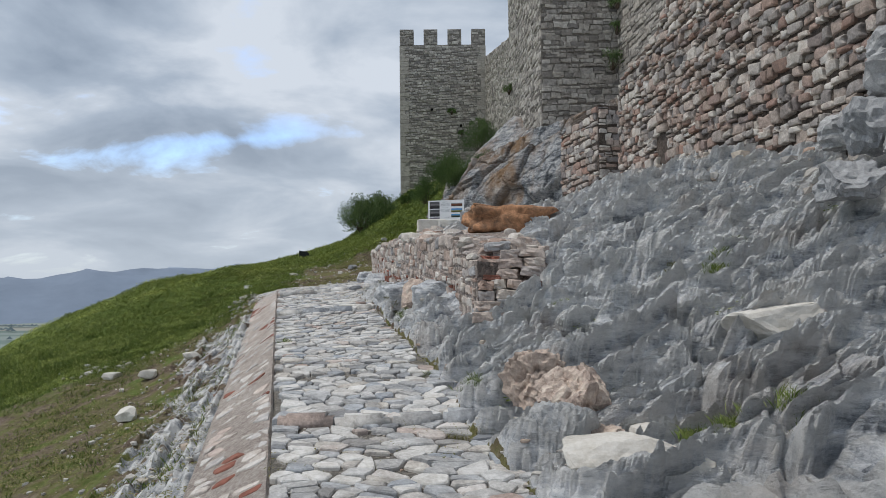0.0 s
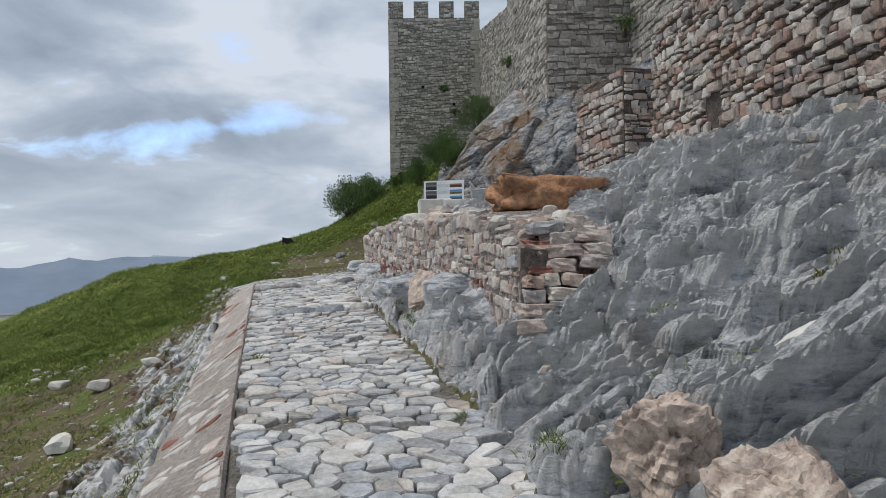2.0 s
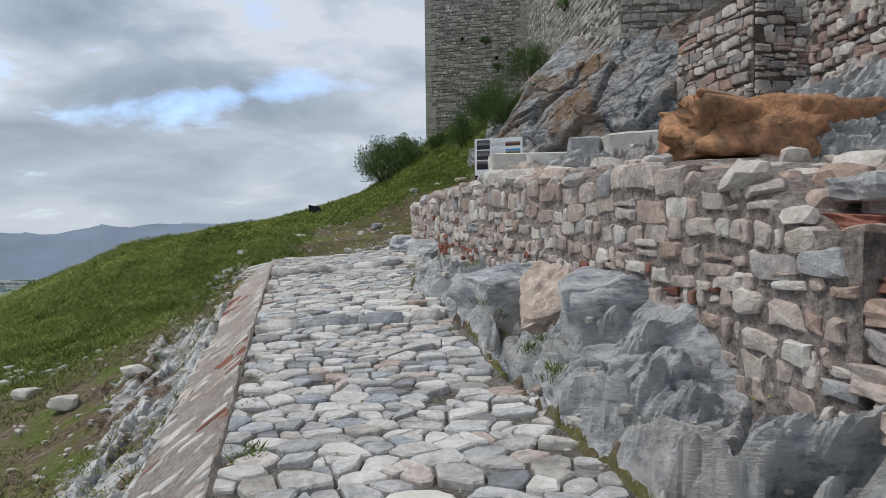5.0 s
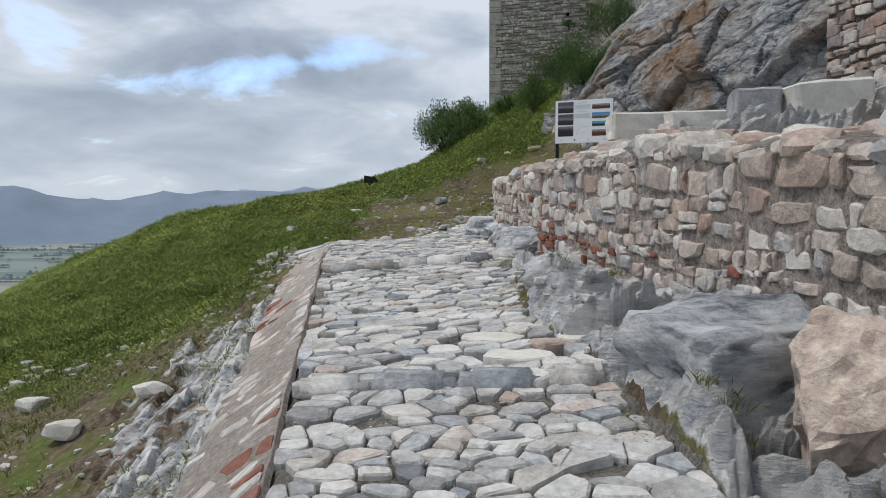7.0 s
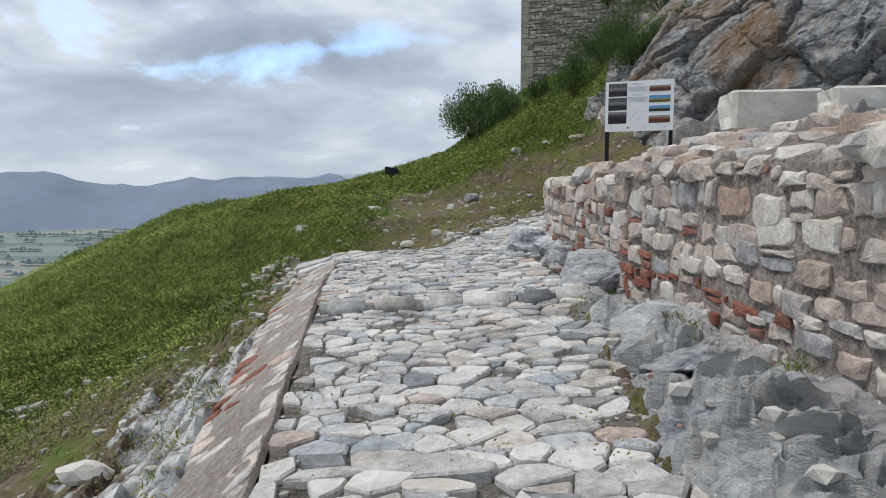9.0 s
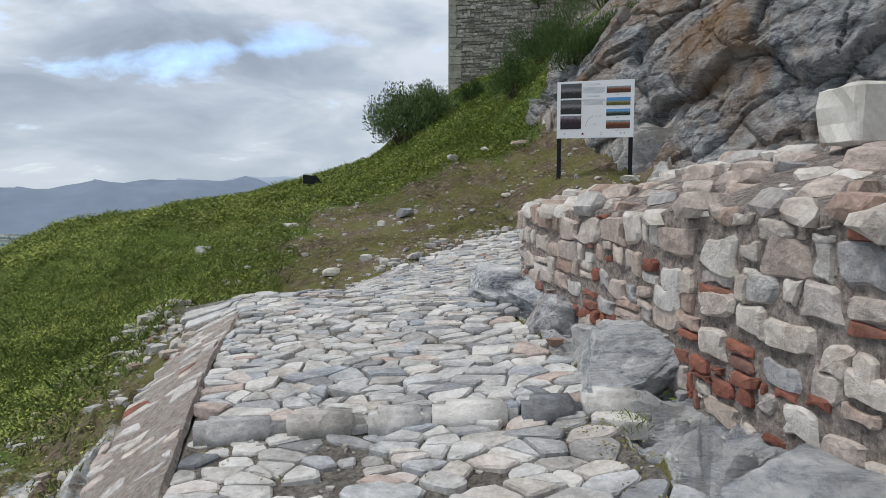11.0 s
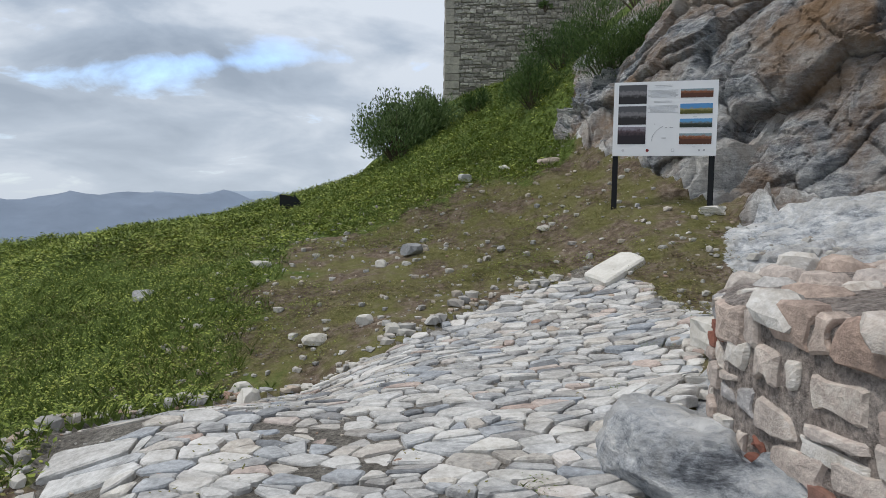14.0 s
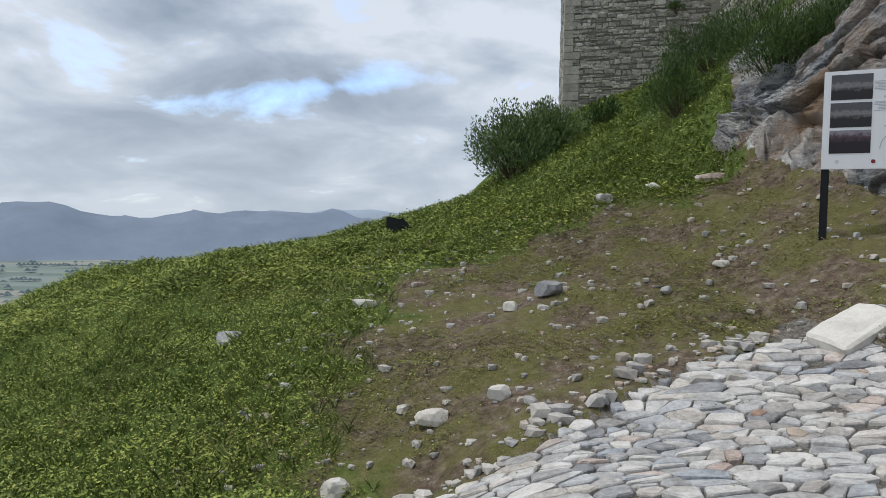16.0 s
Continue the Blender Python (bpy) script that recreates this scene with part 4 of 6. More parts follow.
# distance haze is painted into these base colours, stronger in the far range
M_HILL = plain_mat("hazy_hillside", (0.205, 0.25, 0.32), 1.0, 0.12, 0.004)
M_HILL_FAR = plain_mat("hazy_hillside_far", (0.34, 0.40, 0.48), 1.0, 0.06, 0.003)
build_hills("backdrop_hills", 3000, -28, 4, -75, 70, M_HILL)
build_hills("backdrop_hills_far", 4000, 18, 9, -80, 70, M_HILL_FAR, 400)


def build_plain_trees():
    """Dark clumps and hedges on the plain."""
    rng = random.Random(77)
    V, F = [], []
    for _ in range(420):
        d, a = rng.uniform(1100, 2900), radians(rng.uniform(-62, -8))
        x, y, r = d * math.sin(a), d * math.cos(a), rng.uniform(4, 11)
        ln = rng.choice((1, 1, 2, 7))
        for q in range(ln):
            b = len(V)
            cx = x + q * r * 1.5
            for k in range(6):
                V.append((cx + r * math.cos(k * 1.047) * rng.uniform(0.7, 1.2), y + r * math.sin(k * 1.047), PLAIN + rng.uniform(0.3, 0.6) * r))
            V.append((cx, y, PLAIN + r * rng.uniform(1.0, 1.5)))
            F += [(b + k, b + (k + 1) % 6, b + 6) for k in range(6)]
    return tagged(new("far_trees", mesh_from("far_trees", V, F, plain_mat("far_woods", (0.13, 0.17, 0.18), 1.0, 0.2, 0.05))), "dark trees and hedges scattered over the plain", "trees", kind="stuff")


build_plain_trees()


# ---- loose rocks ----
def rock_shape(rng, sx, sy, sz, cuts=9, sub=2, rough=0.06):
    """An angular block: a ball cut by planes, then roughened. Base at z = 0."""
    bm = bmesh.new()
    bmesh.ops.create_icosphere(bm, subdivisions=sub, radius=1.0)
    rough_on = 1.0 if rough > 0 else 0.0
    planes = []
    for _ in range(cuts):
        v = Vector((rng.gauss(0, 1), rng.gauss(0, 1), rng.gauss(0, 1))).normalized()
        planes.append((v, rng.uniform(0.52, 0.78)))
    planes += [(Vector((0, 0, -1)), 0.5), (Vector((0, 0, 1)), 0.62)]
    for v in bm.verts:
        c = v.co.copy()
        for n, d in planes:
            o = c.dot(n) - d
            if o > 0:
                c -= n * o
        q = c + Vector((rng.seed_off, rng.seed_off * 0.3, 0))
        d, _ = noise.voronoi(q * 2.3)
        c += c.normalized() * (rough * (noise.noise(q * 3.1) + 0.6 * noise.noise(q * 8.7)) - 1.0 * rough * rough_on * math.exp(-(d[1] - d[0]) / 0.07) + 0.4 * rough * (d[0] - 0.3))
        v.co = Vector((c.x * sx * 0.72, c.y * sy * 0.72, (c.z + 0.5) * sz * 0.9))
    return bm


class Rng(random.Random):
    seed_off = 0.0


def bm_mesh(name, bm, mat, smooth=False):
    me = bpy.data.meshes.new(name)
    bm.to_mesh(me)
    bm.free()
    me.materials.append(mat)
    if smooth:
        me.polygons.foreach_set("use_smooth", [True] * len(me.polygons))
    return me


def boulder(name, label, x, y, z, size, mat, seed, turn=0, lean=(0, 0), cuts=11, sub=4, rough=0.10, cat="rock", group=""):
    rng = Rng(seed)
    rng.seed_off = seed * 1.7
    ob = new(name, bm_mesh(name, rock_shape(rng, size[0], size[1], size[2], cuts, sub, rough), mat))
    z = gz(x, y) - 0.06 * size[2] if z is None else z
    ob.matrix_world = pose(x, y, z, lean[0], lean[1], turn)
    return tagged(ob, label, cat, group)


def cut_block(name, label, x, y, z, size, mat, seed, turn=0, lean=(0, 0), chip=0.04, cat="block", group="", cuts=2):
    """A squared building block with worn edges and corners."""
    rng = random.Random(seed)
    bm = bmesh.new()
    bmesh.ops.create_cube(bm, size=1.0)
    bmesh.ops.bevel(bm, geom=list(bm.edges), offset=0.06, segments=1, affect="EDGES")
    bmesh.ops.subdivide_edges(bm, edges=list(bm.edges), cuts=cuts, use_grid_fill=True)
    for v in bm.verts:
        k = noise.noise(v.co * 3 + Vector((seed, 0, 0))) * chip * 1.6 + noise.noise(v.co * 9 + Vector((seed, 3, 0))) * chip * 0.6
        if cuts > 4:
            d, _ = noise.voronoi(Vector((v.co.x * 3.5, v.co.y * 3.5, v.co.z * 2.5 + seed)))
            k -= chip * 0.9 * math.exp(-(d[1] - d[0]) / 0.06) - chip * 0.5 * (d[0] - 0.3)
        v.co += v.co.normalized() * k
        v.co = Vector((v.co.x * size[0], v.co.y * size[1], (v.co.z + 0.5) * size[2]))
    ob = new(name, bm_mesh(name, bm, mat, cuts > 4))
    z = gz(x, y) - 0.05 if z is None else z
    ob.matrix_world = pose(x, y, z, lean[0], lean[1], turn)
    return tagged(ob, label, cat, group)


# ---- cobbled way ----
STEPS = (6.02, 12.35, 16.6)


def step_rise(y):
    return sum(0.05 * (1 - sm(0.0, 1.6, y - s)) * (y >= s) for s in STEPS)


# large pale paving slabs: u, y, width, depth
SLABS = [(-0.14, 12.68, 0.48, 0.30), (-0.20, 13.10, 0.44, 0.28), (0.36, 12.98, 0.44, 0.26), (0.12, 12.88, 0.34, 0.22), (-0.72, 13.5, 0.32, 0.14), (-0.55, 15.9, 0.36, 0.18), (0.1, 17.9, 0.40, 0.2), (0.3, 18.6, 0.36, 0.18), (-0.6, 9.0, 0.34, 0.2), (-0.35, 8.2, 0.32, 0.22), (-0.2, 7.7, 0.26, 0.3)]


def build_way():
    rng = random.Random(21)
    way = tagged(new("path"), "old footpath cobbled with pale and blue-grey rounded stones", "path", kind="structure")
    y0, y1 = 2.2, 25.1
    pts = courses(5.2, y1 - y0, 0.185, 0.108, rng, 0.45, 0.65)
    pts = [(a - 1.6, b + y0) for a, b in pts]
    # bigger stones here and there: drop some seeds
    pts = [p for p in pts if rng.random() > 0.20]
    pts += [(rng.uniform(-1.6, 3.6), rng.uniform(y0, y1)) for _ in range(950)]
    stones = []
    for i, poly in cells_of(pts, 0.24, 0.14, 1.35):
        a, b = pts[i]
        if len(poly) < 3 or b < y0 or b > y1:
            continue
        lo, hi = float(path_left(b)), float(path_right(b))
        if a < lo + 0.02 or a > hi + 0.05 + 0.25 * float(vnoise(np.array([b * 2.0]), np.array([1.0]))[0]):
            continue
        if rng.random() < 0.05 or any(((a - p) / (w * 0.5)) ** 2 + ((b - q) / (d * 0.5)) ** 2 < 1 for p, q, w, d in SLABS):
            continue
        poly = clip_poly(poly, -1, 0, -(lo + 0.005))
        if len(poly) < 3:
            continue
        worn = 0.026 * float((sm(-0.3, 0.2, fbm(np.array([a * 1.6]), np.array([b * 1.3]), 83)) * sm(14.5, 17.0, b) * sm(23.0, 21.5, b) * sm(0.6, -0.5, a))[0])
        sh = stone_shape(poly, rng.uniform(0.003, 0.015), 0.07, rng.uniform(-0.006, 0.018) - worn, rng.uniform(-0.003, 0.004), rng, True, 0.08, rng.uniform(0.06, 0.19), 0.011)
        if not sh:
            continue
        V, F = sh
        x = xs(V[:, 0], V[:, 1])
        z = way_height(xs(np.minimum(V[:, 0], hi - 0.04), V[:, 1]), V[:, 1]) + V[:, 2] + float(step_rise(np.array(b)))
        stones.append((np.column_stack([x, V[:, 1], z]), F, (a, b, rng.random())))
    lay(way, stones, M_COB, M_COB_I, lambda k: 10.4 < k[1] < 15.0, "cobble", 300, None, "cobbles")
    rng = random.Random(25)
    for k, (u, y, w, d) in enumerate(SLABS):
        poly = [(w * 0.5 * math.cos(i * 0.785 + 0.3) * rng.uniform(0.85, 1.12), d * 0.5 * math.sin(i * 0.785 + 0.3) * rng.uniform(0.85, 1.12)) for i in range(8)]
        V, F = stone_shape(poly, 0.004, 0.08, 0.006, 0.002, rng, True, 0.03, 0.16, 0.01)
        ob = part("paving_slab", mesh_from("paving_slab", V.tolist(), F, M_WHITE if k in (0, 1, 2, 4, 8) else M_COB), way)
        x = xs(u, y)
        ob.location = (x, y, float(way_height(np.array([xs(min(u, 0.2), y)]), np.array([y]))[0]) + float(step_rise(np.array(y))))
    # edging stones of the shallow steps
    rng = random.Random(22)
    for s in STEPS:
        a = float(path_left(s)) + 0.06
        while a < float(path_right(s)) - 0.1:
            w = rng.uniform(0.28, 0.5)
            xx = xs(a + w / 2, s)
            bm = bmesh.new()
            bmesh.ops.create_cube(bm, size=1.0)
            bmesh.ops.bevel(bm, geom=list(bm.edges), offset=0.16, segments=2, affect="EDGES")
            for v in bm.verts:
                v.co = Vector((v.co.x * (w - 0.02), v.co.y * 0.15, v.co.z * 0.16)) * (1 + 0.12 * noise.noise(v.co * 2.5 + Vector((a * 7, s, 0))))
            ob = part("edging_stone", bm_mesh("edging_stone", bm, M_COB, True), way)
            ob.matrix_world = pose(xx, s + rng.uniform(-0.02, 0.02), float(way_height(np.array([xx]), np.array([s]))[0]) + 0.005, 0, 0, rng.uniform(-5, 5) + 4)
            a += w


build_way()


# ---- kerb wall on the open side ----
def kerb_end(y):
    return np.interp(y, [0, 18.2, 19.6], [0, 0, 0.12])


def kerb_top(x, y):
    return way_height(x, y) + 0.022 + 0.035 * fbm(np.asarray(x) * 5, np.asarray(y) * 5, 61)


def build_kerb():
    kerb = tagged(new("kerb_wall"), "low mortared kerb wall of flat stones and bricks beside the path", "kerb", kind="structure")
    ys = np.arange(-1.0, 19.6, 0.07)
    cols = [(-2.22, -1.3), (-2.13, -0.35), (-2.09, -0.03), (-2.04, 0), (-1.93, 0), (-1.82, 0), (-1.68, 0), (-1.56, 0), (-1.51, -0.008), (-1.488, -0.05)]
    V, F = [], []
    for y in ys:
        for k, (c, dz) in enumerate(cols):
            e = float(kerb_end(y))
            c2 = c + e * 0.8 + (float(np.interp(y, [6, 15], [-0.07, 0.04])) if k < 4 else 0) + 0.03 * float(vnoise(np.array([y * 3.0]), np.array([k * 0.4 + c]), 4)[0]) * (1 if k < 4 else 0.5)
            x = xs(c2, y)
            top = float(kerb_top(np.array([x]), np.array([y]))[0])
            V.append((x, y, top + dz + (0.012 * float(vnoise(np.array([y * 9.0]), np.array([c * 11]), 8)[0]))))
    n = len(cols)
    for i in range(len(ys) - 1):
        F += [(i * n + j, i * n + j + 1, (i + 1) * n + j + 1, (i + 1) * n + j) for j in range(n - 1)]
    last = (len(ys) - 1) * n
    F.append(tuple(last + j for j in range(n)))
    part("core", mesh_from("core", V, F, M_KERB), kerb)
    rng = random.Random(31)
    pts = [(a - 2.09, b) for a, b in courses(0.59, 19.5, 0.17, 0.125, rng, 0.35, 0.55)]
    stones = []
    for i, poly in cells_of(pts, 0.2, 0.13, 1.5):
        a, b = pts[i]
        edge = a < -1.97 or a > -1.63
        if b < 2.5 or b > 19.5 or a < -2.09 or a > -1.5 or rng.random() > (0.72 if edge else 0.3):
            continue
        poly = clip_poly(clip_poly(poly, -1, 0, 2.09), 1, 0, -1.505)
        if len(poly) < 3:
            continue
        sh = stone_shape(poly, rng.uniform(0.010, 0.03), 0.06, rng.uniform(0.001, 0.013), 0.002, rng, True, 0.05, 0.12, 0.010)
        if not sh:
            continue
        W, G = sh
        x = xs(W[:, 0] + kerb_end(W[:, 1]) * 0.8, W[:, 1])
        stones.append((np.column_stack([x, W[:, 1], kerb_top(x, W[:, 1]) + W[:, 2]]), G, (a, b, rng.random())))
    lay(kerb, stones, M_KERBST, M_KERBST, lambda k: True, "stone", 300, lambda k: ("brick", M_BRICK) if k[2] < 0.10 else None)


build_kerb()


# ---- mortared retaining wall ----
LINE = [(xs(1.12, y), y) for y in (8.9, 10.4, 12.0, 13.6, 15.2, 16.8, 18.2, 19.0)] + [(-1.98, 19.4), (-1.88, 19.75), (-1.55, 20.05), (-0.8, 20.3), (0.4, 20.5)]
LX, LY = np.array([p[0] for p in LINE]), np.array([p[1] for p in LINE])
LS = np.concatenate([[0], np.cumsum(np.hypot(np.diff(LX), np.diff(LY)))])
SEND = float(LS[-1])


def on_line(s):
    s = np.clip(np.asarray(s, float), 0, SEND)
    x, y = np.interp(s, LS, LX), np.interp(s, LS, LY)
    a, b = np.clip(s - 0.15, 0, SEND), np.clip(s + 0.15, 0, SEND)
    tx, ty = np.interp(b, LS, LX) - np.interp(a, LS, LX), np.interp(b, LS, LY) - np.interp(a, LS, LY)
    ln = np.hypot(tx, ty)
    return x, y, -ty / ln, tx / ln          # outward normal, towards the path


def wall_top(s):
    s = np.asarray(s, float)
    return np.interp(s, [0, 0.35, 0.7, 1.2, 2.0, 3.5, 5.5, 7.2, 8.4, 10.4, 11.2, SEND], [1.42, 1.6, 1.8, 1.92, 2.0, 2.06, 2.14, 2.12, 2.06, 2.0, 2.0, 2.05]) + 0.05 * vnoise(s * 2.7, s * 0, 15)


def build_retaining():
    ob = tagged(new("wall_retaining"), "curved mortared retaining wall of pale stones and red bricks", "wall", kind="structure")
    ss = np.arange(0, SEND + 0.01, 0.08)
    x, y, nx, ny = on_line(ss)
    top = wall_top(ss)
    back = sm(11.0, 9.0, ss) * sm(5.0, 7.0, ss)
    V, F = [], []
    for i, s in enumerate(ss):
        dn = 0.008 * float(vnoise(np.array([s * 4]), np.array([0.5]), 6)[0])
        for off, z in ((0.02, 0.55), (dn, 1.15), (dn * 0.5, 1.6), (-dn, top[i] - 0.03), (-0.10, top[i] + 0.02), (-0.45, top[i] + 0.05 + 0.08 * back[i]), (-1.1, top[i] + 0.08 + 0.26 * back[i]), (-1.16, 0.9)):
            V.append((x[i] + nx[i] * off, y[i] + ny[i] * off, z))
    for i in range(len(ss) - 1):
        F += [(i * 8 + j, i * 8 + j + 1, (i + 1) * 8 + j + 1, (i + 1) * 8 + j) for j in range(7)]
    F += [tuple(range(8))[::-1], tuple((len(ss) - 1) * 8 + j for j in range(8))]
    part("core", mesh_from("core", V, F, M_MORTAR), ob)
    rng = random.Random(41)
    stones = []
    for (a, b), poly in coursed(SEND, 1.6, 0.165, 0.128, rng, 0.7, 0.42):
        b += 0.75
        poly = [(q[0], q[1] + 0.75) for q in poly]
        if a < 0.05 or a > SEND or b > float(wall_top(a)) - 0.03 or len(poly) < 3:
            continue
        px, py, _, _ = on_line(a)
        if b < float(base_height(px - 0.1, py)) - 0.3:
            continue
        sh = stone_shape(poly, rng.uniform(0.010, 0.028), 0.08, rng.uniform(0.008, 0.034), rng.uniform(0.002, 0.010), rng, True, 0.07)
        if not sh:
            continue
        W, G = sh
        gx, gy, ax, ay = on_line(W[:, 0])
        stones.append((np.column_stack([gx + ax * W[:, 2], gy + ay * W[:, 2], W[:, 1]]), G, (a, b, rng.random(), float(np.ptp(W[:, 1])))))

    def odd(k):
        low = k[1] < 1.45 and k[0] > 6.0
        if k[3] < (0.10 if low else 0.098) and k[2] < (0.75 if low else 0.45 if k[0] > 7.5 else 0.15):
            return ("brick", M_BRICK)
        return None

    stones.sort(key=lambda s: -(s[2][0] > 5.5))
    lay(ob, stones, M_FACE, M_FACE_I, lambda k: True, "stone", 480, odd)
    # rubble bedded in mortar along the top
    shapes = []
    for k in range(7):
        r = Rng(300 + k)
        r.seed_off = k * 2.2
        shapes.append(bm_mesh("capping_stone", rock_shape(r, 1, 1, 1, 8, 2, 0.08), M_FACE))
    rng = random.Random(43)
    s = 0.5
    while s < SEND - 0.1:
        for row in range(6):
            px, py, ax, ay = (float(v) for v in on_line(s + rng.uniform(-0.1, 0.1)))
            off = -0.08 - 0.20 * row + rng.uniform(-0.06, 0.06)
            w = rng.uniform(0.13, 0.28)
            c = part("capping_stone", rng.choice(shapes), ob)
            c.matrix_world = pose(px + ax * off, py + ay * off, float(wall_top(s)) - 0.075 + (0.01 + 0.05 * float(sm(11.0, 9.0, s) * sm(5.0, 7.0, s))) * row + rng.uniform(-0.03, 0.02), rng.uniform(-8, 8), rng.uniform(-8, 8), rng.uniform(0, 360)) @ Matrix.Diagonal((w, w * rng.uniform(0.6, 0.9), w * rng.uniform(0.45, 0.7), 1))
        s += rng.uniform(0.16, 0.26)
    return ob


build_retaining()

# broken end of the wall, stepping down to the bedrock
rng = random.Random(47)
for layer in range(8):
    xx = 0.36 + 0.02 * layer + rng.uniform(0, 0.08)
    while xx < 1.22 - 0.03 * layer:
        w, hh = rng.uniform(0.16, 0.36), rng.uniform(0.11, 0.15)
        yy = 8.66 + 0.085 * layer + 0.12 * (xx - 0.4) + rng.uniform(-0.05, 0.05)
        red = rng.random() < 0.14
        cut_block("rubble_stone", "flat reddish stone of the broken wall end" if red else "rough pale stone of the broken wall end", xx + w / 2, yy, 0.84 + 0.125 * layer + 0.08 * (xx - 0.4), (w, rng.uniform(0.24, 0.36), hh * (0.55 if red else 1.0)), M_BRICK if red else M_FACE, 500 + layer * 10 + int(xx * 20), rng.uniform(-14, 14), (rng.uniform(-5, 5), rng.uniform(-5, 5)), 0.11, "stone", "stones of the wall end", 3)
        xx += w + 0.01

# ---- single blocks and boulders ----
W_LABEL = "squared white marble block, worn and chipped"
cut_block("marble_block", W_LABEL + ", on the wall top", -0.28, 16.85, 2.40, (0.68, 0.34, 0.31), M_WHITE, 1, 4)
cut_block("marble_block", W_LABEL + ", lying along the wall top", 0.22, 16.2, 2.40, (0.66, 0.32, 0.25), M_WHITE, 9, -3)
cut_block("marble_block", W_LABEL + ", behind the wall", 0.62, 15.75, 2.42, (0.42, 0.4, 0.38), M_GREYSTONE, 2, -6)
cut_block("marble_block", W_LABEL + ", behind the wall", 1.22, 15.6, 2.38, (0.74, 0.45, 0.46), M_WHITE, 3, 5, (0, -4))
cut_block("marble_block", W_LABEL + ", in the soil", -0.88, 25.0, 1.30, (0.66, 0.44, 0.36), M_WHITE, 4, 24, (8, -26))
cut_block("marble_block", W_LABEL + ", beside the wall end", -1.0, 21.3, 1.34, (0.66, 0.4, 0.22), M_WHITE, 5, 8)
cut_block("marble_block", "long pale block in a row below the cliff", 2.95, 23.5, None, (0.95, 0.35, 0.22), M_WHITE, 6, 5)
cut_block("marble_block", "long pale block in a row below the cliff", 3.85, 23.1, None, (0.85, 0.35, 0.3), M_WHITE, 7, 10)
cut_block("marble_block", "pale block lying on the rubble terrace", 1.75, 22.9, None, (0.7, 0.4, 0.26), M_WHITE, 8, -8)
cut_block("rusty_boulder", "large rust-brown block of rock lying above the wall", 1.07, 11.35, 2.04, (1.3, 0.85, 0.46), M_ORANGE, 11, 5, (0, 2), 0.12, "rock", "", 7)
boulder("white_slab", "long pale slab lying beside the path", 1.1, 4.25, 0.22, (0.78, 0.36, 0.24), M_WHITE, 12, -12, (0, -4), 12, 4, 0.03)
boulder("white_boulder", "small pale angular boulder on the bedrock", 1.4, 4.72, 0.22, (0.30, 0.24, 0.2), M_WHITE, 13, 14, (0, -6), 11, 3, 0.03)
boulder("white_boulder", "pale flat boulder on the bedrock", 2.62, 5.2, 0.94, (0.8, 0.5, 0.28), M_WHITE, 18, 10, (0, -8), 11, 4, 0.04)
boulder("white_slab", "pale slab lying on the bedrock", 2.15, 6.5, 0.99, (0.86, 0.34, 0.16), M_WHITE, 14, 6, (0, -13), 9, 4, 0.03)
boulder("pink_boulder", "pink-brown breccia boulder in the bedrock", 0.98, 5.2, 0.26, (0.50, 0.46, 0.50), M_PINKROCK, 15, 0, (0, 0), 16, 5, 0.13)
boulder("pink_boulder", "pink-brown breccia boulder in the bedrock", 0.82, 6.05, 0.30, (0.56, 0.5, 0.46), M_PINKROCK, 16, 40, (0, 0), 16, 5, 0.13)
boulder("pink_boulder", "small pink-brown breccia stone beside the boulders", 1.06, 4.75, 0.2, (0.26, 0.26, 0.22), M_PINKROCK, 17, 20, (0, 0), 14, 4, 0.13)
for i, (x, y, z, s, turn) in enumerate([(-0.66, 12.1, 0.72, (0.80, 0.75, 0.52), 22), (-0.02, 10.85, 0.78, (0.72, 0.7, 0.52), -6), (0.0, 10.1, 0.60, (0.7, 0.4, 0.36), 8)]):
    cut_block("bedrock_block", "jointed block of blue-grey bedrock below the wall", x, y, z, s, M_ROCK, 60 + i, turn, (4, -7), 0.10, "rock", "bedrock blocks", 7)
for i, (x, y, z, s) in enumerate([(-2.0, 19.55, 0.98, (0.62, 0.8, 0.46)), (-1.86, 18.95, 1.0, (0.42, 0.6, 0.42)), (-1.84, 18.25, 1.0, (0.4, 0.36, 0.40)), (-1.62, 16.95, 0.98, (0.55, 0.7, 0.42)), (-1.66, 17.7, 1.02, (0.24, 0.22, 0.24)), (-1.15, 15.4, 0.85, (0.7, 1.0, 0.36))]):
    boulder("grey_boulder", "blue-grey limestone boulder below the retaining wall", x, y, z, s, M_PALEROCK, 20 + i, i * 37, (0, 0), 10, 5, 0.05, "boulder", "boulders below the wall")
boulder("tan_boulder", "tan boulder among the grey bedrock", -0.42, 11.42, 0.74, (0.5, 0.5, 0.6), M_PINKROCK, 30, 20, (0, 0), 11, 4, 0.1)
for i, (x, y, z, s) in enumerate([(4.25, 6.7, 2.6, (0.6, 0.6, 0.5)), (4.4, 7.3, 2.75, (0.55, 0.5, 0.4)), (3.75, 6.3, 2.1, (0.5, 0.45, 0.35)), (4.3, 6.1, 2.3, (0.6, 0.6, 0.5)), (4.55, 6.5, 3.1, (0.7, 0.6, 0.45)), (4.6, 6.9, 3.5, (0.55, 0.5, 0.4))]):
    boulder("pale_boulder", "pale weathered boulder at the foot of the ruined wall", x, y, z, s, M_GREYSTONE, 40 + i, i * 50, (0, 0), 11, 4, 0.12)


